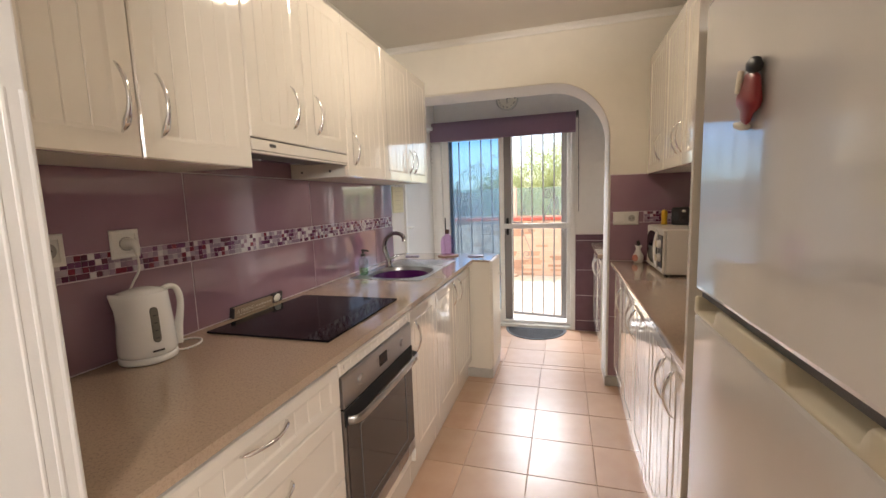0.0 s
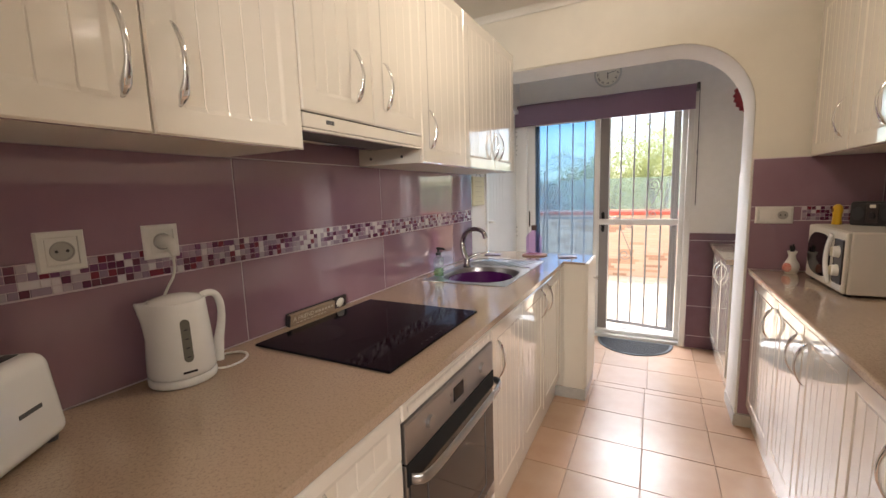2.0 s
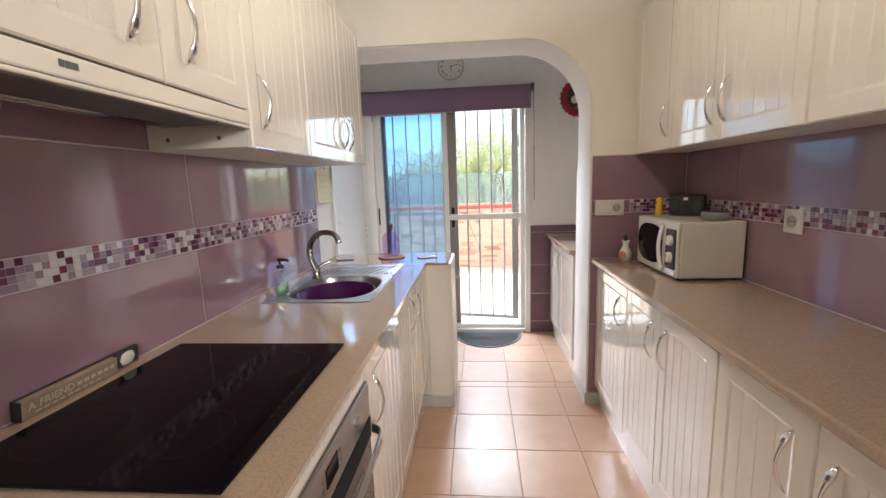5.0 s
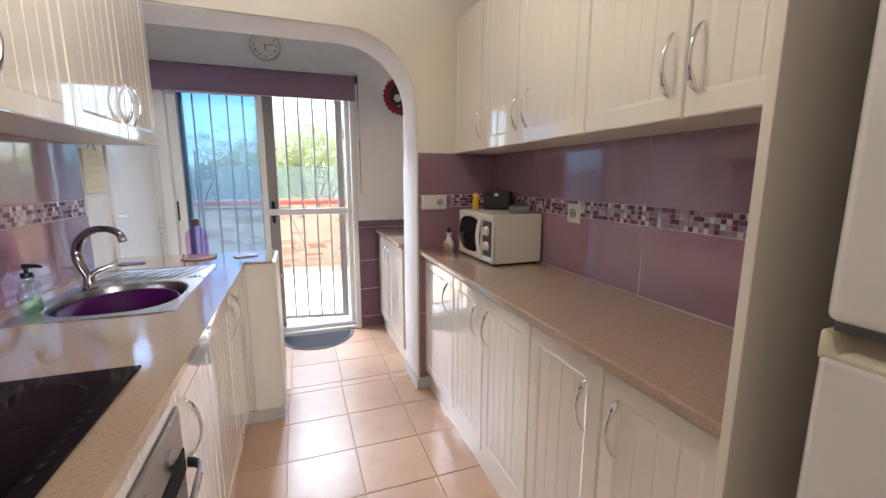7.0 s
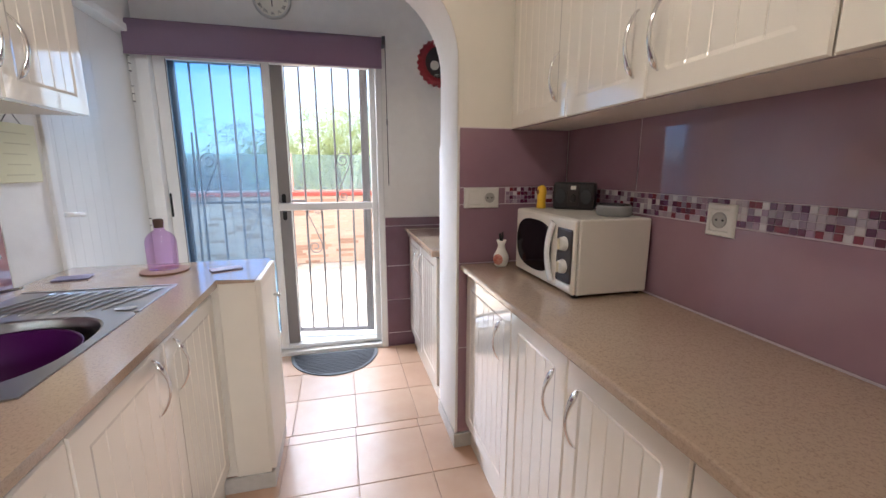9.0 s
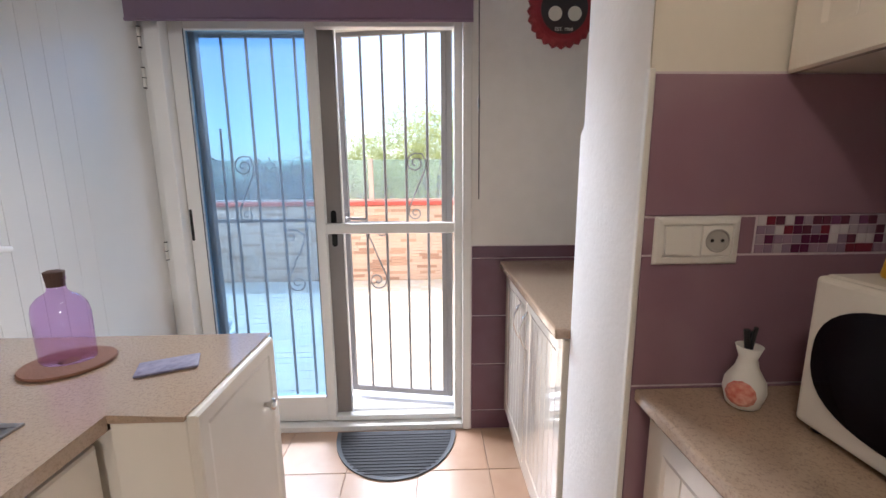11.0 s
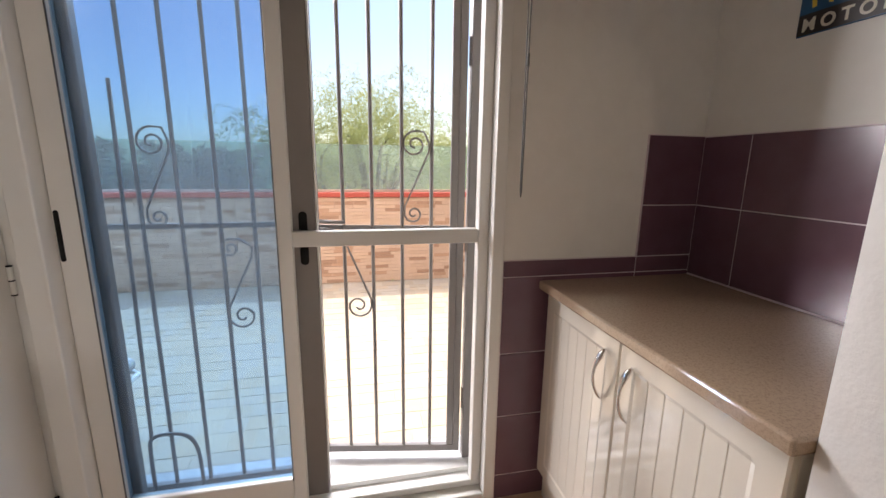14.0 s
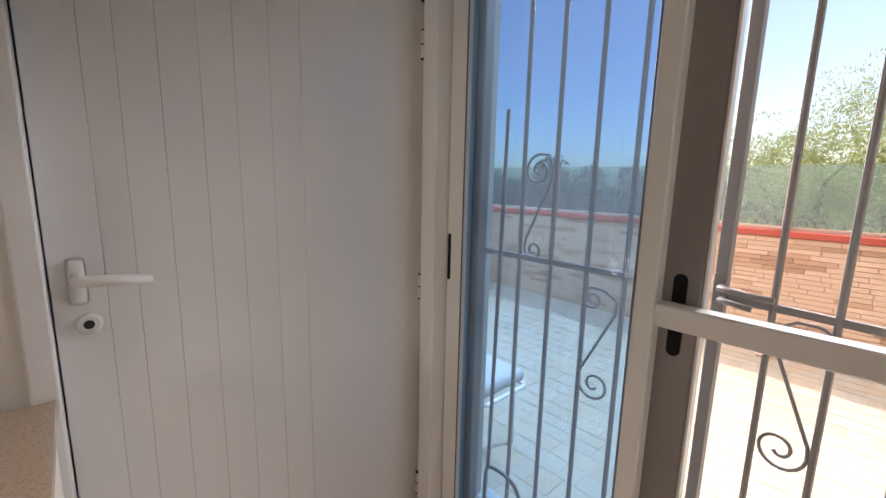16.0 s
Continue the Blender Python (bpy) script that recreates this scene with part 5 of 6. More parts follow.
# violet bottle on a cork mat
single("table_mat", lathe([(0.083, 0), (0.085, 0.003), (0.083, 0.007), (0.02, 0.008)], (-0.618, 3.487, WT + 0.0005), 40), CORK, "round brown cork mat on the worktop", "mat")
vb = thing("bottle", (-0.622, 3.492, WT + 0.0085), "violet glass bottle with a cork on a mat", "bottle")
bz = WT + 0.0085


def flask(scale, z_low):
    prof = [(0.058, 0.0), (0.063, 0.006), (0.0645, 0.09), (0.064, 0.112), (0.058, 0.130), (0.045, 0.145), (0.028, 0.154), (0.021, 0.160), (0.020, 0.180), (0.023, 0.183), (0.023, 0.189)]
    b = lathe([(r * scale, max(z, z_low)) for r, z in prof], (0, 0, 0), 32, (1.0, 0.72))
    for v in b.verts:
        k = 1.0 - 0.25 * max(0, abs(v.co.x) + abs(v.co.y) - 0.06) / 0.03 if v.co.z < 0.13 else 1.0
        v.co.x *= k
        v.co.y *= k
    return b


part("glass", moved(flask(0.84, 0.0), pose(-0.622, 3.492, bz, 0, 0, 14)), GLASS_VIOLET, vb, smooth=True).visible_shadow = False
part("cork", lathe([(0.0155, 0.168), (0.0175, 0.190), (0.0185, 0.200), (0.012, 0.203)], (-0.622, 3.492, bz), 16), DARK_CORK, vb)
# coasters
cm = pose(-0.390, 3.465, WT + 0.0008, 0, 0, 25)
single("coaster", moved(box(-0.058, 0.058, -0.036, 0.036, 0, 0.006, 0.003, 2), cm), LILAC_SLATE, "lilac patterned coaster on the worktop end", "coaster", "coasters")
single("coaster", moved(box(-0.055, 0.055, -0.036, 0.036, 0, 0.006, 0.003, 2), pose(-0.905, 3.44, WT + 0.0008, 0, 0, 12)), LILAC_SLATE, "grey lilac coaster at the back of the worktop", "coaster", "coasters")
# hanging card on the plaster beside the tiles
crd = thing("hanging_sign", (XL, 3.465, 1.25), "pale yellow wooden sign hanging on a cord", "sign")
part("board", box(XL - 0.006, XL + 0.003, 3.36, 3.575, 1.25, 1.455, 0.002), CARD, crd)
part("lettering", join(*[box(XL + 0.003, XL + 0.0036, 3.40 + (i % 2) * 0.012, 3.535 - (i % 3) * 0.012, 1.275 + i * 0.036, 1.279 + i * 0.036, 0) for i in range(5)]), mat("faded_ink", (0.56, 0.51, 0.33), 0.8, scale=40, amount=0.5), crd, "faded lines of lettering")
part("cord", tube([(XL + 0.001, 3.42, 1.453), (XL + 0.001, 3.465, 1.50), (XL + 0.001, 3.51, 1.453)], 0.002, 6), IRON, crd)
part("hook", lathe([(0.008, 0), (0.01, 0.006), (0.004, 0.012)], (XL + 0.001, 3.465, 1.495), 10), CHROME, crd)

# microwave on the long counter
MZ = WT + 0.006
mw = thing("microwave", (0.905, 2.995, WT), "white compact microwave with an oval dark window", "microwave")
MX0, MX1, MY0, MY1, MT = 0.772, 1.052, 2.778, 3.215, MZ + 0.245
part("case", box(MX0 + 0.02, MX1, MY0, MY1, MZ, MT, 0.006, 2), ENAMEL, mw)
part("front", box(MX0 + 0.004, MX0 + 0.02, MY0 + 0.001, MY1 - 0.001, MZ + 0.001, MT - 0.001, 0.009, 3), ENAMEL, mw)
win = bmesh.new()
loop = []
for i in range(40):
    a = 2 * math.pi * i / 40
    w2, h2 = 0.145, 0.094
    y = 3.052 + w2 * math.copysign(abs(math.cos(a)) ** 0.75, math.cos(a))
    loop.append((max(y, 2.925), MZ + 0.124 + h2 * math.copysign(abs(math.sin(a)) ** 0.8, math.sin(a))))
va = [win.verts.new((MX0 + 0.001, y, z)) for y, z in loop]
vb2 = [win.verts.new((MX0 + 0.006, y, z)) for y, z in loop]
win.faces.new(va)
win.faces.new(vb2)
for i in range(40):
    win.faces.new((va[i], va[(i + 1) % 40], vb2[(i + 1) % 40], vb2[i]))
part("window", win, BLACK_GLASS, mw, "oval dark door window")
hp = [(MX0 + 0.002, 2.905 + 0.022 * math.sin(math.pi * i / 8), MZ + 0.02 + 0.205 * i / 8) for i in range(9)]
hp = [(MX0 - 0.003 - 0.007 * math.sin(math.pi * i / 8), p[1], p[2]) for i, p in enumerate(hp)]
part("handle", tube(smooth_path(hp, 3), blend([(0.017, 0.005), (0.016, 0.007), (0.015, 0.008), (0.014, 0.008), (0.014, 0.008), (0.014, 0.008), (0.015, 0.008), (0.016, 0.007), (0.017, 0.005)], 3), 12), APPLIANCE, mw, smooth=True)
pan = part("control_panel", box(MX0, MX0 + 0.006, 2.790, 2.878, MZ + 0.036, MZ + 0.212, 0.006, 2), DARK_PRINT, mw, "black control panel")
for z in (MZ + 0.163, MZ + 0.088):
    part("dial", moved(lathe([(0.024, 0), (0.023, 0.006), (0.02, 0.016), (0.016, 0.018)], (0, 0, 0), 20), Matrix.Translation((MX0, 2.833, z)) @ TO_WEST), WHITE, pan)
    part("dial_grip", box(MX0 - 0.026, MX0 - 0.016, 2.83, 2.836, z - 0.018, z + 0.018, 0.002), YELLOWED, pan)
part("grip_strip", box(MX0 + 0.001, MX0 + 0.007, 2.79, 2.88, MZ + 0.010, MZ + 0.033, 0.004, 2), APPLIANCE, mw)
for x, y in ((0.80, 2.80), (1.03, 2.80), (0.80, 3.19), (1.03, 3.19)):
    part("foot", lathe([(0.011, 0), (0.012, 0.0085)], (x, y, WT - 0.0025), 12), BLACK, mw)
# things on top of the microwave
rad = thing("radio", (0.985, 3.10, MT), "black radio standing on the microwave", "radio")
rm = pose(0.965, 3.10, MT, 0, 0, -42) @ Matrix.Diagonal((0.68, 0.9, 1.0, 1))
placed("case", box(-0.115, 0.115, -0.035, 0.035, 0.0005, 0.105, 0.014, 3), BLACK, rad, rm, smooth=True)
placed("panel", box(-0.032, 0.032, -0.0375, -0.034, 0.015, 0.098, 0.003), DARK_PRINT, rad, rm)
placed("display", box(-0.014, 0.014, -0.0385, -0.037, 0.078, 0.092, 0), CREAM_PRINT, rad, rm)
kn = placed("dial", lathe([(0.016, 0), (0.014, 0.006), (0.01, 0.007)], (0, 0, 0), 18), BLACK, rad, rm @ Matrix.Translation((0, -0.037, 0.045)) @ Euler((radians(90), 0, 0)).to_matrix().to_4x4())
for dx in (-0.07, 0.07):
    placed("speaker", lathe([(0.03, 0), (0.028, 0.002), (0.01, 0.0015)], (0, 0, 0), 22), RUBBER, rad, rm @ Matrix.Translation((dx, -0.0345, 0.052)) @ Euler((radians(90), 0, 0)).to_matrix().to_4x4())
spk = thing("smart_speaker", (0.975, 2.87, MT), "low round grey fabric speaker on the microwave", "speaker")
part("fabric_side", lathe([(0.052, 0.001), (0.057, 0.008), (0.057, 0.03), (0.052, 0.036)], (0.975, 2.87, MT), 32), FABRIC, spk, smooth=True)
part("top_plate", lathe([(0.0515, 0.0362), (0.048, 0.0395), (0.02, 0.04)], (0.975, 2.87, MT), 32), BLACK, spk, smooth=True)
ty = thing("timer", (0.86, 3.17, MT), "yellow rounded kitchen timer on the microwave", "timer")
part("body", lathe([(0.024, 0.0005), (0.026, 0.006), (0.022, 0.03), (0.024, 0.05), (0.027, 0.066), (0.022, 0.084), (0.008, 0.092)], (0.86, 3.17, MT), 20, (0.7, 0.85)), YELLOW, ty, smooth=True)
part("dial", moved(lathe([(0.010, 0), (0.009, 0.003)], (0, 0, 0), 12), Matrix.Translation((0.8425, 3.168, MT + 0.066)) @ TO_WEST), CORK, ty)
# little vase
vs = thing("vase", (0.735, 3.27, WT), "small white vase with a painted red flower", "vase")
part("body", lathe([(0.022, 0), (0.026, 0.004), (0.033, 0.03), (0.031, 0.048), (0.018, 0.072), (0.014, 0.09), (0.021, 0.112), (0.019, 0.111), (0.011, 0.088)], (0.735, 3.27, WT - 0.0025), 28), WHITE, vs, smooth=True)
fl = lathe([(0.023, 0), (0.018, 0.004), (0.003, 0.006)], (0, 0, 0), 12)
placed("painted_flower", fl, FLOWER, vs, Matrix.Translation((0.735 - 0.022, 3.27 - 0.020, WT + 0.030)) @ Vector((-0.75, -0.66, 0.05)).to_track_quat("Z", "Y").to_matrix().to_4x4())
part("pens", join(tube([(0.733, 3.268, WT + 0.085), (0.728, 3.272, WT + 0.138)], 0.005, 8), tube([(0.737, 3.272, WT + 0.085), (0.744, 3.276, WT + 0.132)], 0.004, 8), tube([(0.735, 3.27, WT + 0.085), (0.736, 3.262, WT + 0.145)], 0.0035, 8)), BLACK, vs, "dark stems sticking out")
# bottle by the panel at the near end of the counter
nb = thing("bottle", (0.985, 1.50, WT), "white pump bottle with a green label", "bottle")
part("body", lathe([(0.03, 0), (0.032, 0.005), (0.032, 0.12), (0.02, 0.14), (0.012, 0.148), (0.012, 0.165)], (0.985, 1.50, WT - 0.003), 24), WHITE, nb, smooth=True)
part("cap", lathe([(0.015, 0.163), (0.015, 0.178), (0.006, 0.182), (0.006, 0.20)], (0.985, 1.50, WT - 0.003), 16), RED, nb)
part("label", lathe([(0.0325, 0.035), (0.0328, 0.04), (0.0328, 0.09), (0.0325, 0.095)], (0.985, 1.50, WT - 0.003), 24), CARD, nb)
# fridge magnet: a red shoe-like shape
mg = thing("fridge_magnet", (FX, 1.085, 1.44), "red and black figure-shaped magnet on the fridge door", "magnet")
tilt = pose(FX - 0.009, 1.083, 1.478, 16, 0, 0) @ Matrix.Diagonal((1.2, 1.3, 0.72, 1))
part("body", moved(lathe([(0.004, -0.058), (0.012, -0.05), (0.016, -0.034), (0.027, -0.022), (0.029, -0.008), (0.024, 0.012), (0.017, 0.036), (0.006, 0.044)], (0, 0, 0), 18, (0.3, 1.0)), tilt), RED, mg, smooth=True)
part("dark_top", moved(lathe([(0.003, 0.038), (0.015, 0.044), (0.017, 0.056), (0.010, 0.068), (0.002, 0.070)], (0, 0, 0), 14, (0.4, 1.0)), tilt), BLACK, mg, smooth=True)
part("pale_piece", moved(box(-0.010, -0.004, 0.010, 0.020, 0.0, 0.045, 0.003, 2), tilt), CREAM_PRINT, mg)
part("pale_foot", moved(lathe([(0.003, -0.071), (0.013, -0.067), (0.015, -0.060), (0.004, -0.054)], (0, 0.008, 0), 14, (0.5, 1.3)), tilt), CREAM_PRINT, mg, smooth=True)

# ---- by the terrace door ----
def half_round(k, z0, z1):
    b = bmesh.new()
    pts = [(-0.003 + 0.30 * k * math.cos(a), 4.525 - (1 - k) * 0.05 + 0.345 * k * math.sin(a)) for a in [math.pi + math.pi * i / 28 for i in range(29)]]
    lo, hi = [b.verts.new((x, y, z0)) for x, y in pts], [b.verts.new((x, y, z1)) for x, y in pts]
    b.faces.new(lo)
    b.faces.new(hi)
    for i in range(29):
        b.faces.new((lo[i], lo[(i + 1) % 29], hi[(i + 1) % 29], hi[i]))
    return b


dm = thing("doormat", (0, 4.36, 0.001), "half-round dark rubber doormat with ribs", "doormat")
part("edge", half_round(1.0, 0.001, 0.008), RUBBER_EDGE, dm)
part("field", half_round(0.93, 0.0082, 0.0095), RUBBER, dm)
for i in range(14):
    y = 4.49 - i * 0.021
    half = 0.275 * math.sqrt(max(0.0, 1 - ((4.505 - y) / 0.325) ** 2))
    if half > 0.05:
        part("rib", box(-half, half - 0.006, y - 0.004, y + 0.004, 0.009, 0.0125, 0.0012), RUBBER, dm)

bl = thing("roller_blind", (-0.33, 4.46, 1.93), "mauve fabric roller blind, rolled up", "blind")
part("fabric", join(box(-1.045, 0.372, 4.449, 4.4515, 1.935, 2.105, 0), tube([(-1.045, 4.450, 1.932), (0.372, 4.450, 1.932)], 0.007, 8)), BLIND, bl)
part("roll", tube([(-1.05, 4.475, 2.095), (0.375, 4.475, 2.095)], 0.022, 20), BLIND, bl, smooth=True)
part("bracket", box(0.376, 0.398, 4.445, FAR - 0.001, 2.07, 2.12, 0.004, 2), GREY, bl)
part("bracket", box(-1.075, -1.053, 4.445, FAR - 0.001, 2.07, 2.12, 0.004, 2), GREY, bl)
chain = thing("blind_chain", (0.40, 4.47, 1.19), "thin beaded pull chain of the blind", "chain")
part("strand", tube([(0.397, 4.455, 2.09), (0.399, 4.462, 1.6), (0.402, 4.47, 1.21), (0.4035, 4.478, 1.192), (0.405, 4.487, 1.21), (0.404, 4.49, 1.6), (0.399, 4.49, 2.09)], 0.0022, 6), GREY, chain)
part("connector", tube([(0.3993, 4.4635, 1.585), (0.3996, 4.464, 1.62)], 0.005, 8), GREY, chain)

# wall clock
ck = thing("wall_clock", (-0.266, FAR - 0.02, 2.19), "round white wall clock with a pale rim", "clock")
cmx = Matrix.Translation((-0.266, FAR - 0.001, 2.298)) @ Euler((radians(90), 0, 0)).to_matrix().to_4x4()
placed("rim", lathe([(0.104, 0), (0.11, 0.008), (0.108, 0.022), (0.098, 0.026), (0.094, 0.018), (0.094, 0.0)], (0, 0, 0), 40, (1, 1), False), mat("pale_grey_rim", (0.55, 0.55, 0.52), 0.4, scale=30, amount=0.3), ck, cmx, smooth=True)
placed("face", lathe([(0.095, 0.0), (0.095, 0.016)], (0, 0, 0), 40), CREAM_PRINT, ck, cmx)
for h, txt in enumerate(("XII", "I", "II", "III", "IIII", "V", "VI", "VII", "VIII", "IX", "X", "XI")):
    a = radians(90 - 30 * h)
    writing(txt, 0.024, cmx @ pose(0.076 * math.cos(a), 0.076 * math.sin(a), 0.0165, 0, 0, -30 * h), BLACK, ck)
placed("hour_hand", box(-0.003, 0.003, -0.04, 0.008, 0.0175, 0.0185, 0), BLACK, ck, cmx @ pose(0, 0, 0, 0, 0, 0))
placed("minute_hand", box(-0.002, 0.002, -0.008, 0.062, 0.0188, 0.0196, 0), BLACK, ck, cmx @ pose(0, 0, 0, 0, 0, -78))
placed("hub", lathe([(0.005, 0.016), (0.005, 0.021)], (0, 0, 0), 12), BLACK, ck, cmx)

# bottle-cap sign
cs = thing("wall_sign", (0.773, FAR - 0.015, 1.85), "red metal sign shaped like a bottle cap", "sign")
csm = Matrix.Translation((0.773, FAR - 0.001, 2.003)) @ Euler((radians(90), 0, 0)).to_matrix().to_4x4()
cap = bmesh.new()
n = 96
def cap_ring(r, z, wave):
    return [cap.verts.new(((r + wave * math.cos(24 * 2 * math.pi * i / n)) * math.cos(2 * math.pi * i / n), (r + wave * math.cos(24 * 2 * math.pi * i / n)) * math.sin(2 * math.pi * i / n), z)) for i in range(n)]
rings = [cap_ring(0.152, 0.0, 0.006), cap_ring(0.148, 0.012, 0.005), cap_ring(0.132, 0.024, 0.002), cap_ring(0.120, 0.027, 0)]
for a, b in zip(rings, rings[1:]):
    for i in range(n):
        cap.faces.new((a[i], a[(i + 1) % n], b[(i + 1) % n], b[i]))
cap.faces.new(rings[0])
cap.faces.new(rings[-1])
placed("cap", cap, RED, cs, csm, smooth=False)
placed("picture", lathe([(0.102, 0.0272), (0.102, 0.0285)], (0, 0, 0), 48), DARK_PRINT, cs, csm, "dark round print")
placed("drawn_wheels", join(*[moved(lathe([(0.03, 0.0286), (0.03, 0.0292), (0.024, 0.0293)], (0, 0, 0), 24), Matrix.Translation((dx, -0.02, 0))) for dx in (-0.04, 0.045)]), CREAM_PRINT, cs, csm, "pale drawn motif")
writing("EST. 1960", 0.02, csm @ pose(0, -0.083, 0.0288), CREAM_PRINT, cs)
writing("MOTOR", 0.026, csm @ pose(0, 0.112, 0.0275), CREAM_PRINT, cs)

# sign on the side wall of the utility corner
sg = thing("wall_sign", (UTIL_X - 0.006, 4.018, 1.66), "dark blue tin sign with yellow and white lettering", "sign")
sgm = Matrix(((0, 0, -1, UTIL_X - 0.001), (-1, 0, 0, 4.018), (0, 1, 0, 1.80), (0, 0, 0, 1)))
placed("plate", box(-0.25, 0.25, -0.14, 0.14, 0, 0.004, 0.0015), BLUE_SIGN, sg, sgm)
placed("black_band", box(-0.247, 0.247, -0.137, -0.082, 0.0042, 0.0048, 0), DARK_PRINT, sg, sgm)
writing("MOTOR CYCLES", 0.046, sgm @ pose(0.0, -0.113, 0.0052), CREAM_PRINT, sg, spacing=1.52)
for i in range(11):
    placed("letter", moved(tube([(0, -0.017, 0.0046), (0.012 if i % 3 else -0.006, 0.02, 0.0046)], [(0.006, 0.0006)] * 2, 8), pose(-0.21 + i * 0.04, -0.052, 0)), YELLOW_PRINT, sg, sgm, "yellow letter")
placed("painted_shape", lathe([(0.05, 0.0042), (0.05, 0.0048)], (-0.115, 0.045, 0), 20, (0.55, 1.2)), YELLOW_PRINT, sg, sgm)

# sun lounger on the terrace near the door
ln = thing("sun_lounger", (-1.75, 5.27, TERR), "white sun lounger with a grey cushion on the terrace", "sun lounger")
part("cushion", box(-2.3, -1.24, 5.08, 5.46, 0.24, 0.31, 0.03, 3), CUSHION, ln, smooth=True)
for x in (-2.2, -1.30):
    part("leg", tube([(x, 5.11, 0.235), (x, 5.10, TERR + 0.002)], 0.014, 8), WHITE, ln)
    part("leg", tube([(x, 5.43, 0.235), (x, 5.44, TERR + 0.002)], 0.014, 8), WHITE, ln)
part("frame", tube([(-2.3, 5.09, 0.228), (-1.26, 5.09, 0.228), (-1.225, 5.12, 0.228), (-1.225, 5.42, 0.228), (-1.26, 5.45, 0.228), (-2.3, 5.45, 0.228)], 0.012, 8), WHITE, ln)
hoop = thing("metal_stand", (-0.80, 4.72, 0.012), "thin grey metal rod with a bent hoop on the sill", "stand")
part("rod", tube([(-0.858, 4.715, 0.315), (-0.83, 4.705, 1.53)], 0.0065, 8), IRON, hoop, smooth=True)
part("hoop", tube(smooth_path([(-0.868, 4.715, 0.0125), (-0.868, 4.715, 0.24), (-0.858, 4.715, 0.312), (-0.80, 4.715, 0.326), (-0.745, 4.715, 0.312), (-0.716, 4.715, 0.26), (-0.708, 4.715, 0.16), (-0.708, 4.715, 0.0125)], 5), 0.007, 8), IRON, hoop, smooth=True)
single("stone", lathe([(0.05, 0), (0.06, 0.02), (0.04, 0.05), (0.01, 0.06)], (-0.62, PAR - 0.12, TERR), 9), MORTAR, "small pale stone at the foot of the wall", "stone")


# ---- pieces of floor, walls and terrace ----
shared = {}


def slab_mesh(name, w, d, t, b, material):
    """One low bevelled slab, w by d, shared by all alike pieces; its top lies at z = t."""
    key = (name, round(w, 3), round(d, 3), round(t, 4))
    if key not in shared:
        me = bpy.data.meshes.new(name)
        x, y = w / 2, d / 2
        v = [(-x, -y, 0), (x, -y, 0), (x, y, 0), (-x, y, 0), (-x, -y, t - b), (x, -y, t - b), (x, y, t - b), (-x, y, t - b), (-x + b, -y + b, t), (x - b, -y + b, t), (x - b, y - b, t), (-x + b, y - b, t)]
        f = [(0, 1, 5, 4), (1, 2, 6, 5), (2, 3, 7, 6), (3, 0, 4, 7), (4, 5, 9, 8), (5, 6, 10, 9), (6, 7, 11, 10), (7, 4, 8, 11), (8, 9, 10, 11), (3, 2, 1, 0)]
        me.from_pydata(v, [], f)
        me.materials.append(material)
        shared[key] = me
    return shared[key]


def piece(name, me, parent, m):
    ob = new(name, me)
    ob.parent = parent
    ob.matrix_local = m
    return ob


rnd = random.Random(11)
# floor tiles
GX, GY, P, J = 0.10, 3.20, 0.318, 0.003
for i in range(-5, 5):
    xa = GX + i * P
    for j in range(-12, 0):
        ya = GY + j * P
        if -1.2 < xa + P and xa < 1.2 and ya > -1.2:
            piece("tile", slab_mesh("tile", P - J, P - J, 0.006, 0.0015, FLOOR_TILE), floor, pose(xa + P / 2, ya + P / 2, -0.006, 0, 0, 0))
    piece("tile", slab_mesh("tile", P - J, 0.333 - J, 0.006, 0.0015, FLOOR_TILE), floor, pose(xa + P / 2, 3.20 + 0.1665, -0.006))
    piece("tile", slab_mesh("tile", P - J, 0.070 - J, 0.006, 0.0015, FLOOR_TILE), floor, pose(xa + P / 2, 3.568, -0.006))
    for j in range(3):
        piece("tile", slab_mesh("tile", P - J, P - J, 0.006, 0.0015, FLOOR_TILE), floor, pose(xa + P / 2 + 0.012, 3.604 + (j + 0.5) * P, -0.006))

# wall tiles: local x along the wall, y up it, z out of it
def wall_at(side, u, z):
    if side == "left":
        return Matrix(((0, 0, 1, XL - 0.0085), (1, 0, 0, u), (0, 1, 0, z), (0, 0, 0, 1)))
    if side == "right":
        return Matrix(((0, 0, -1, XR + 0.0085), (-1, 0, 0, u), (0, 1, 0, z), (0, 0, 0, 1)))
    if side == "stub":
        return Matrix(((1, 0, 0, u), (0, 0, -1, STUB + 0.0085), (0, 1, 0, z), (0, 0, 0, 1)))
    if side == "far":
        return Matrix(((1, 0, 0, u), (0, 0, -1, FAR), (0, 1, 0, z), (0, 0, 0, 1)))
    return Matrix(((0, 0, -1, UTIL_X), (-1, 0, 0, u), (0, 1, 0, z), (0, 0, 0, 1)))


def tile_row(side, parent, cuts, z0, z1, material, t=0.0085):
    for a, b in zip(cuts, cuts[1:]):
        piece("wall_tile", slab_mesh("wall_tile" + side, b - a - 0.004, z1 - z0 - 0.004, t, 0.001, material), parent, wall_at(side, (a + b) / 2, (z0 + z1) / 2))


def grout_bed(name, bm, parent):
    part(name, bm, GROUT, parent)


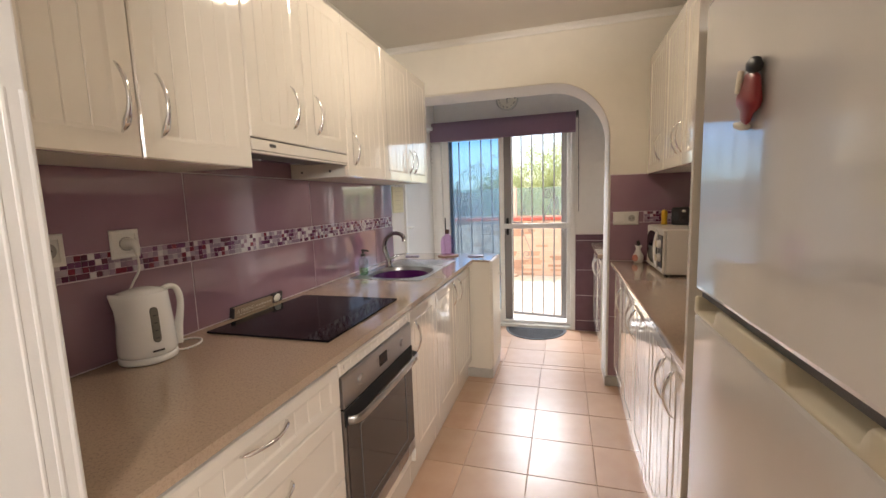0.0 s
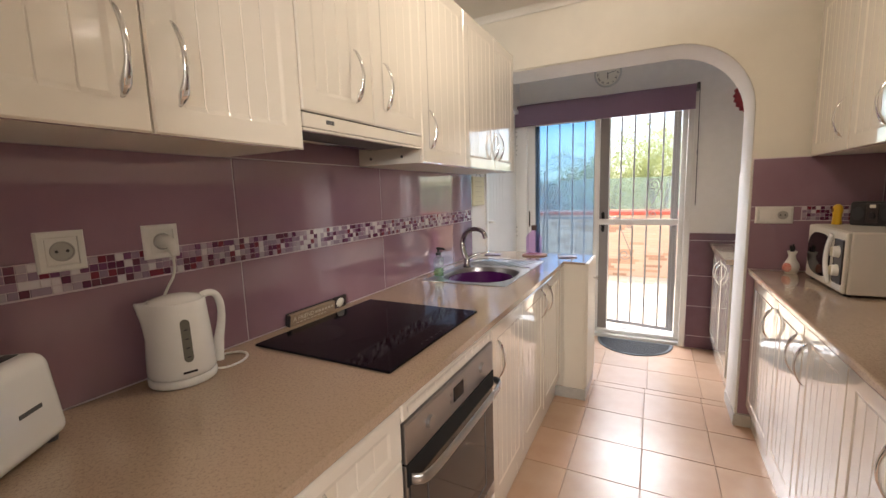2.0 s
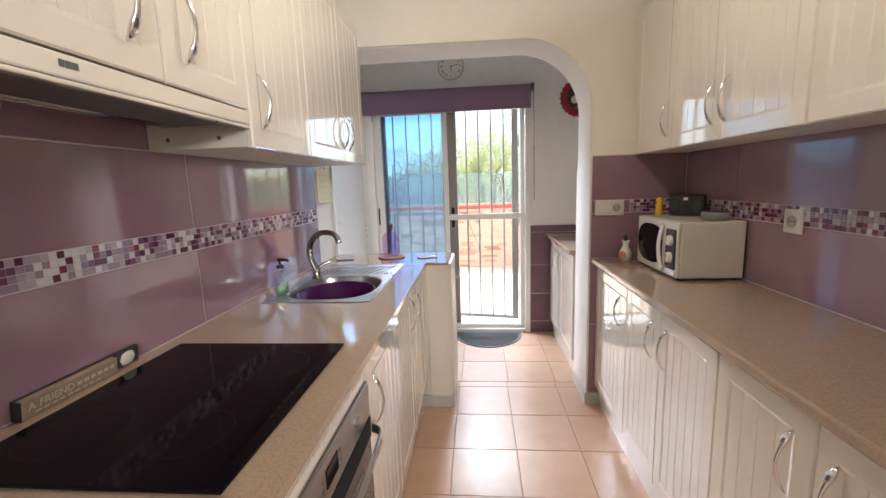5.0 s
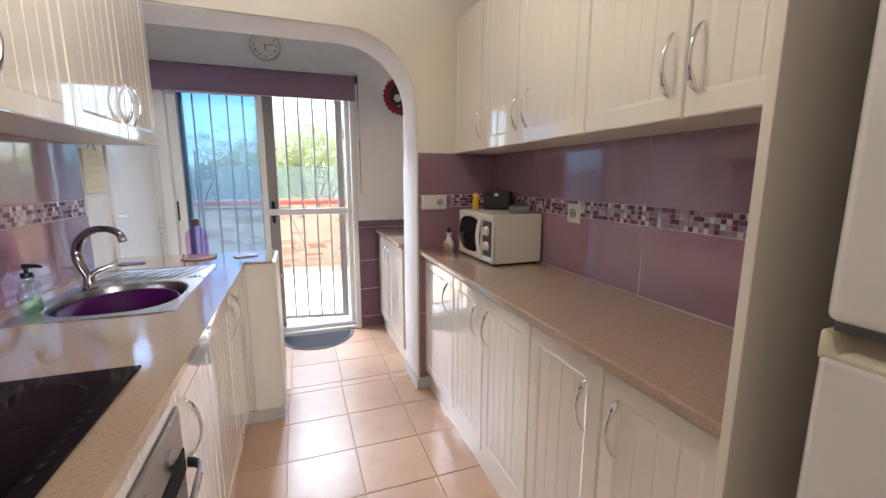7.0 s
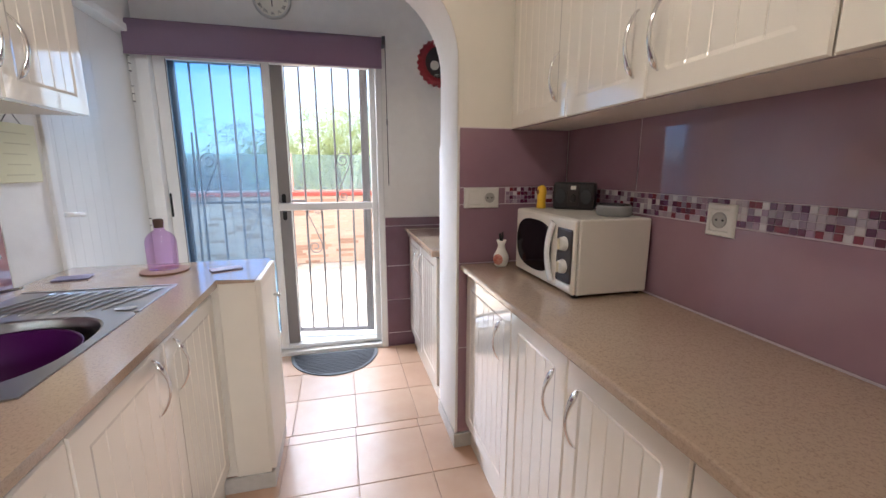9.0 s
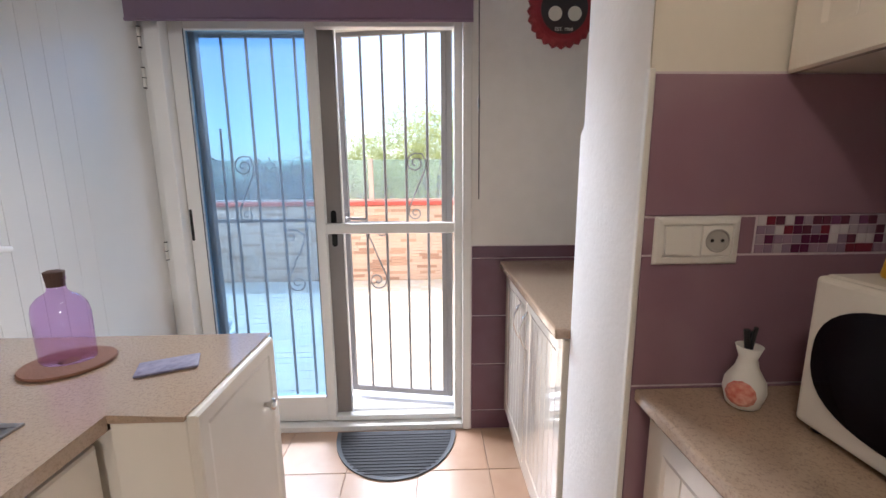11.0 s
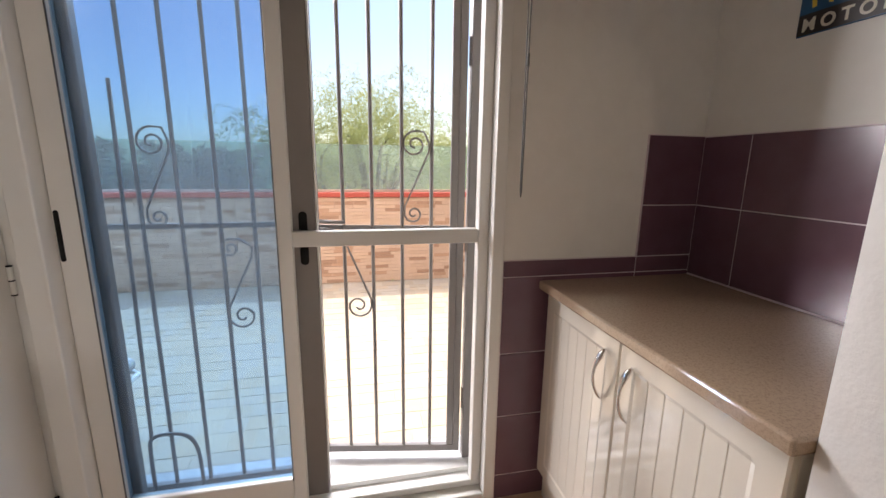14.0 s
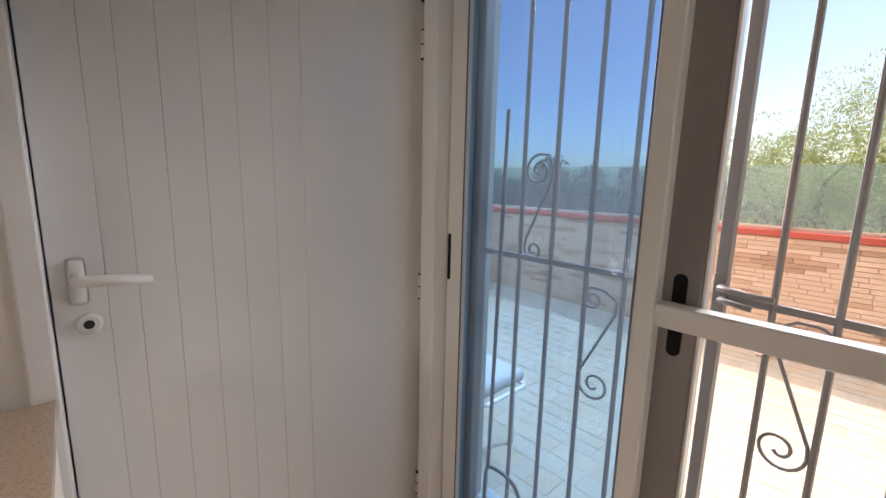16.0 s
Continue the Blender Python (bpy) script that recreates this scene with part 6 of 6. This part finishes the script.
grout_bed("grout", box(XL - 0.0079, XL - 0.002, 0.762, 3.334, 0.86, 1.60, 0), wall_west)
grout_bed("grout", box(XR + 0.002, XR + 0.0079, 1.45, STUB - 0.001, 0.86, 1.52, 0), wall_east)
grout_bed("grout", box(JAMB + 0.006, XR + 0.002, STUB + 0.002, STUB + 0.0079, 0.07, 1.47, 0), wall_arch)
LC = [0.762, 1.516, 2.268, 3.019, 3.335]
RC = [1.45, 2.151, 2.884, STUB - 0.001]
for z0, z1 in ((0.896, 1.152), (1.223, 1.468), (1.468, 1.60)):
    tile_row("left", wall_west, LC, z0, z1, PURPLE)
for z0, z1 in ((0.893, 1.152), (1.223, 1.512)):
    tile_row("right", wall_east, RC, z0, z1, PURPLE)
SC = [JAMB + 0.006, XR + 0.002]
for z0, z1 in ((0.072, 0.50), (0.50, 0.894), (0.894, 1.152), (1.223, 1.468)):
    tile_row("stub", wall_arch, SC, z0, z1, PURPLE)
tile_row("stub", wall_arch, [JAMB + 0.006, 0.775], 1.152, 1.223, PURPLE)
part("edge_strip", box(JAMB - 0.006, JAMB + 0.0055, STUB - 0.003, STUB + 0.010, 0.07, 1.475, 0.002), WHITE, wall_arch, "white tile edging strip")
part("edge_strip", box(XL - 0.009, XL + 0.001, 3.335, 3.342, 0.896, 1.47, 0.001), WHITE, wall_west, "white tile edging strip")


def mosaic(side, parent, u0, u1, near, z0=1.1535, rows=4, cell=0.01735):
    """Four rows of little glass tiles; those within the near stretch are pieces, the rest one mesh."""
    n = int((u1 - u0) / cell)
    v, f = [], []
    for r in range(rows):
        c = 0
        while c < n:
            span = 2 if rnd.random() < 0.05 and c + 2 <= n else 1
            w = span * cell
            u, z = u0 + c * cell + w / 2, z0 + r * cell + cell / 2
            if near[0] < u < near[1]:
                piece("mosaic_tile", slab_mesh("mosaic_tile", w - 0.0014, cell - 0.0014, 0.0082, 0.0007, MOSAIC), parent, wall_at(side, u, z))
            else:
                me = slab_mesh("mosaic_tile", w - 0.0014, cell - 0.0014, 0.0082, 0.0007, MOSAIC)
                n0, m = len(v), wall_at(side, u, z)
                v += [m @ p.co for p in me.vertices]
                f += [tuple(n0 + k for k in p.vertices) for p in me.polygons]
            c += span
    me = bpy.data.meshes.new("mosaic_rest")
    me.from_pydata(v, [], f)
    me.materials.append(MOSAIC_REST)
    ob = new("mosaic_rest", me)
    ob.parent = parent
    tagged(ob, kind="stuff")


mosaic("left", wall_west, 0.77, 3.334, (1.05, 2.40))
mosaic("right", wall_east, 1.452, STUB - 0.002, (1.75, 3.05))
mosaic("stub", wall_arch, 0.777, XR, (0.7, 1.1))

# dado and splashback of the utility corner
grout_bed("grout", join(box(0.378, 1.139, FAR - 0.0055, FAR - 0.0005, 0.0, 0.966, 0), box(0.903, 1.139, FAR - 0.0054, FAR - 0.0004, 0.966, 1.406, 0)), wall_north)
grout_bed("grout", box(UTIL_X - 0.0055, UTIL_X - 0.0005, ARCH_END + 0.002, FAR - 0.006, 0.86, 1.403, 0), wall_utility)
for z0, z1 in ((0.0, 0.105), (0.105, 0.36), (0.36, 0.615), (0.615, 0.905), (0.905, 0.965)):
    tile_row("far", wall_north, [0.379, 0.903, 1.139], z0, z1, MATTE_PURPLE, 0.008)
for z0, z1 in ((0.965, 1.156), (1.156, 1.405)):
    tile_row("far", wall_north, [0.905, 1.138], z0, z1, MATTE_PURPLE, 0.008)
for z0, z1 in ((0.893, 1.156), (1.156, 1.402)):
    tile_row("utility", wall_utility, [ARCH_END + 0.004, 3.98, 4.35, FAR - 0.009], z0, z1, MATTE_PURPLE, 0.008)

# slim bricks of the terrace wall
def bricks(x0, x1, z0, z1, as_parts):
    course = 0.0415
    v, f = [], []
    r = 0
    z = z0
    while z < z1 - 0.02:
        x = x0 - rnd.uniform(0, 0.1)
        while x < x1:
            w = rnd.choice((0.16, 0.22, 0.22, 0.28))
            a, b = max(x, x0), min(x + w, x1)
            if b - a > 0.03:
                out = rnd.choice((0.0, 0.0015, 0.003))
                if as_parts:
                    piece("brick", slab_mesh("brick", round((b - a) * 50) / 50 - 0.006, course - 0.0035, 0.012, 0.002, BRICK), parapet, Matrix(((1, 0, 0, (a + b) / 2), (0, 0, -1, PAR + 0.014 - out), (0, 1, 0, z + course / 2), (0, 0, 0, 1))))
                else:
                    n0 = len(v)
                    v += [(p, q, s) for q in (PAR + 0.003 - out, PAR + 0.014) for p, s in ((a, z), (b - 0.006, z), (b - 0.006, z + course - 0.0035), (a, z + course - 0.0035))]
                    f += [(n0, n0 + 1, n0 + 2, n0 + 3)] + [(n0 + k, n0 + 4 + k, n0 + 4 + (k + 1) % 4, n0 + (k + 1) % 4) for k in range(4)]
            x += w
        z += course
    return v, f


bricks(-1.45, 0.85, TERR + 0.005, 0.89, True)
for x0, x1 in ((-7, -1.45), (0.85, 6)):
    v, f = bricks(x0, x1, TERR + 0.005, 0.89, False)
    me = bpy.data.meshes.new("brickwork")
    me.from_pydata(v, [], f)
    me.materials.append(BRICK_REST)
    ob = new("brickwork", me)
    ob.parent = parapet
    tagged(ob, kind="stuff")

# sandstone pavers, laid in broken courses
v, f = [], []
y = 4.94
while y < PAR:
    d = rnd.choice((0.10, 0.13, 0.16))
    x = -4.5 - rnd.uniform(0, 0.2)
    while x < 3.2:
        w = rnd.choice((0.10, 0.13, 0.17, 0.22))
        h = TERR + rnd.uniform(-0.0008, 0.0008)
        if -1.5 < x < 0.6 and y < 7.0:
            piece("paver", slab_mesh("paver", w - 0.004, d - 0.004, 0.006, 0.001, PAVER_PIECE), terrace, pose(x + w / 2, y + d / 2, h - 0.006))
            x += w
            continue
        n0 = len(v)
        v += [(x + 0.004, y + 0.004, h), (x + w - 0.004, y + 0.004, h), (x + w - 0.004, y + d - 0.004, h), (x + 0.004, y + d - 0.004, h)]
        v += [(a[0], a[1], TERR - 0.006) for a in v[n0:n0 + 4]]
        f += [(n0, n0 + 1, n0 + 2, n0 + 3)] + [(n0 + k, n0 + 4 + k, n0 + 4 + (k + 1) % 4, n0 + (k + 1) % 4) for k in range(4)]
        x += w
    y += d
me = bpy.data.meshes.new("paving")
me.from_pydata(v, [], f)
me.materials.append(PAVER)
ob = new("paving", me)
ob.parent = terrace
tagged(ob, kind="stuff")
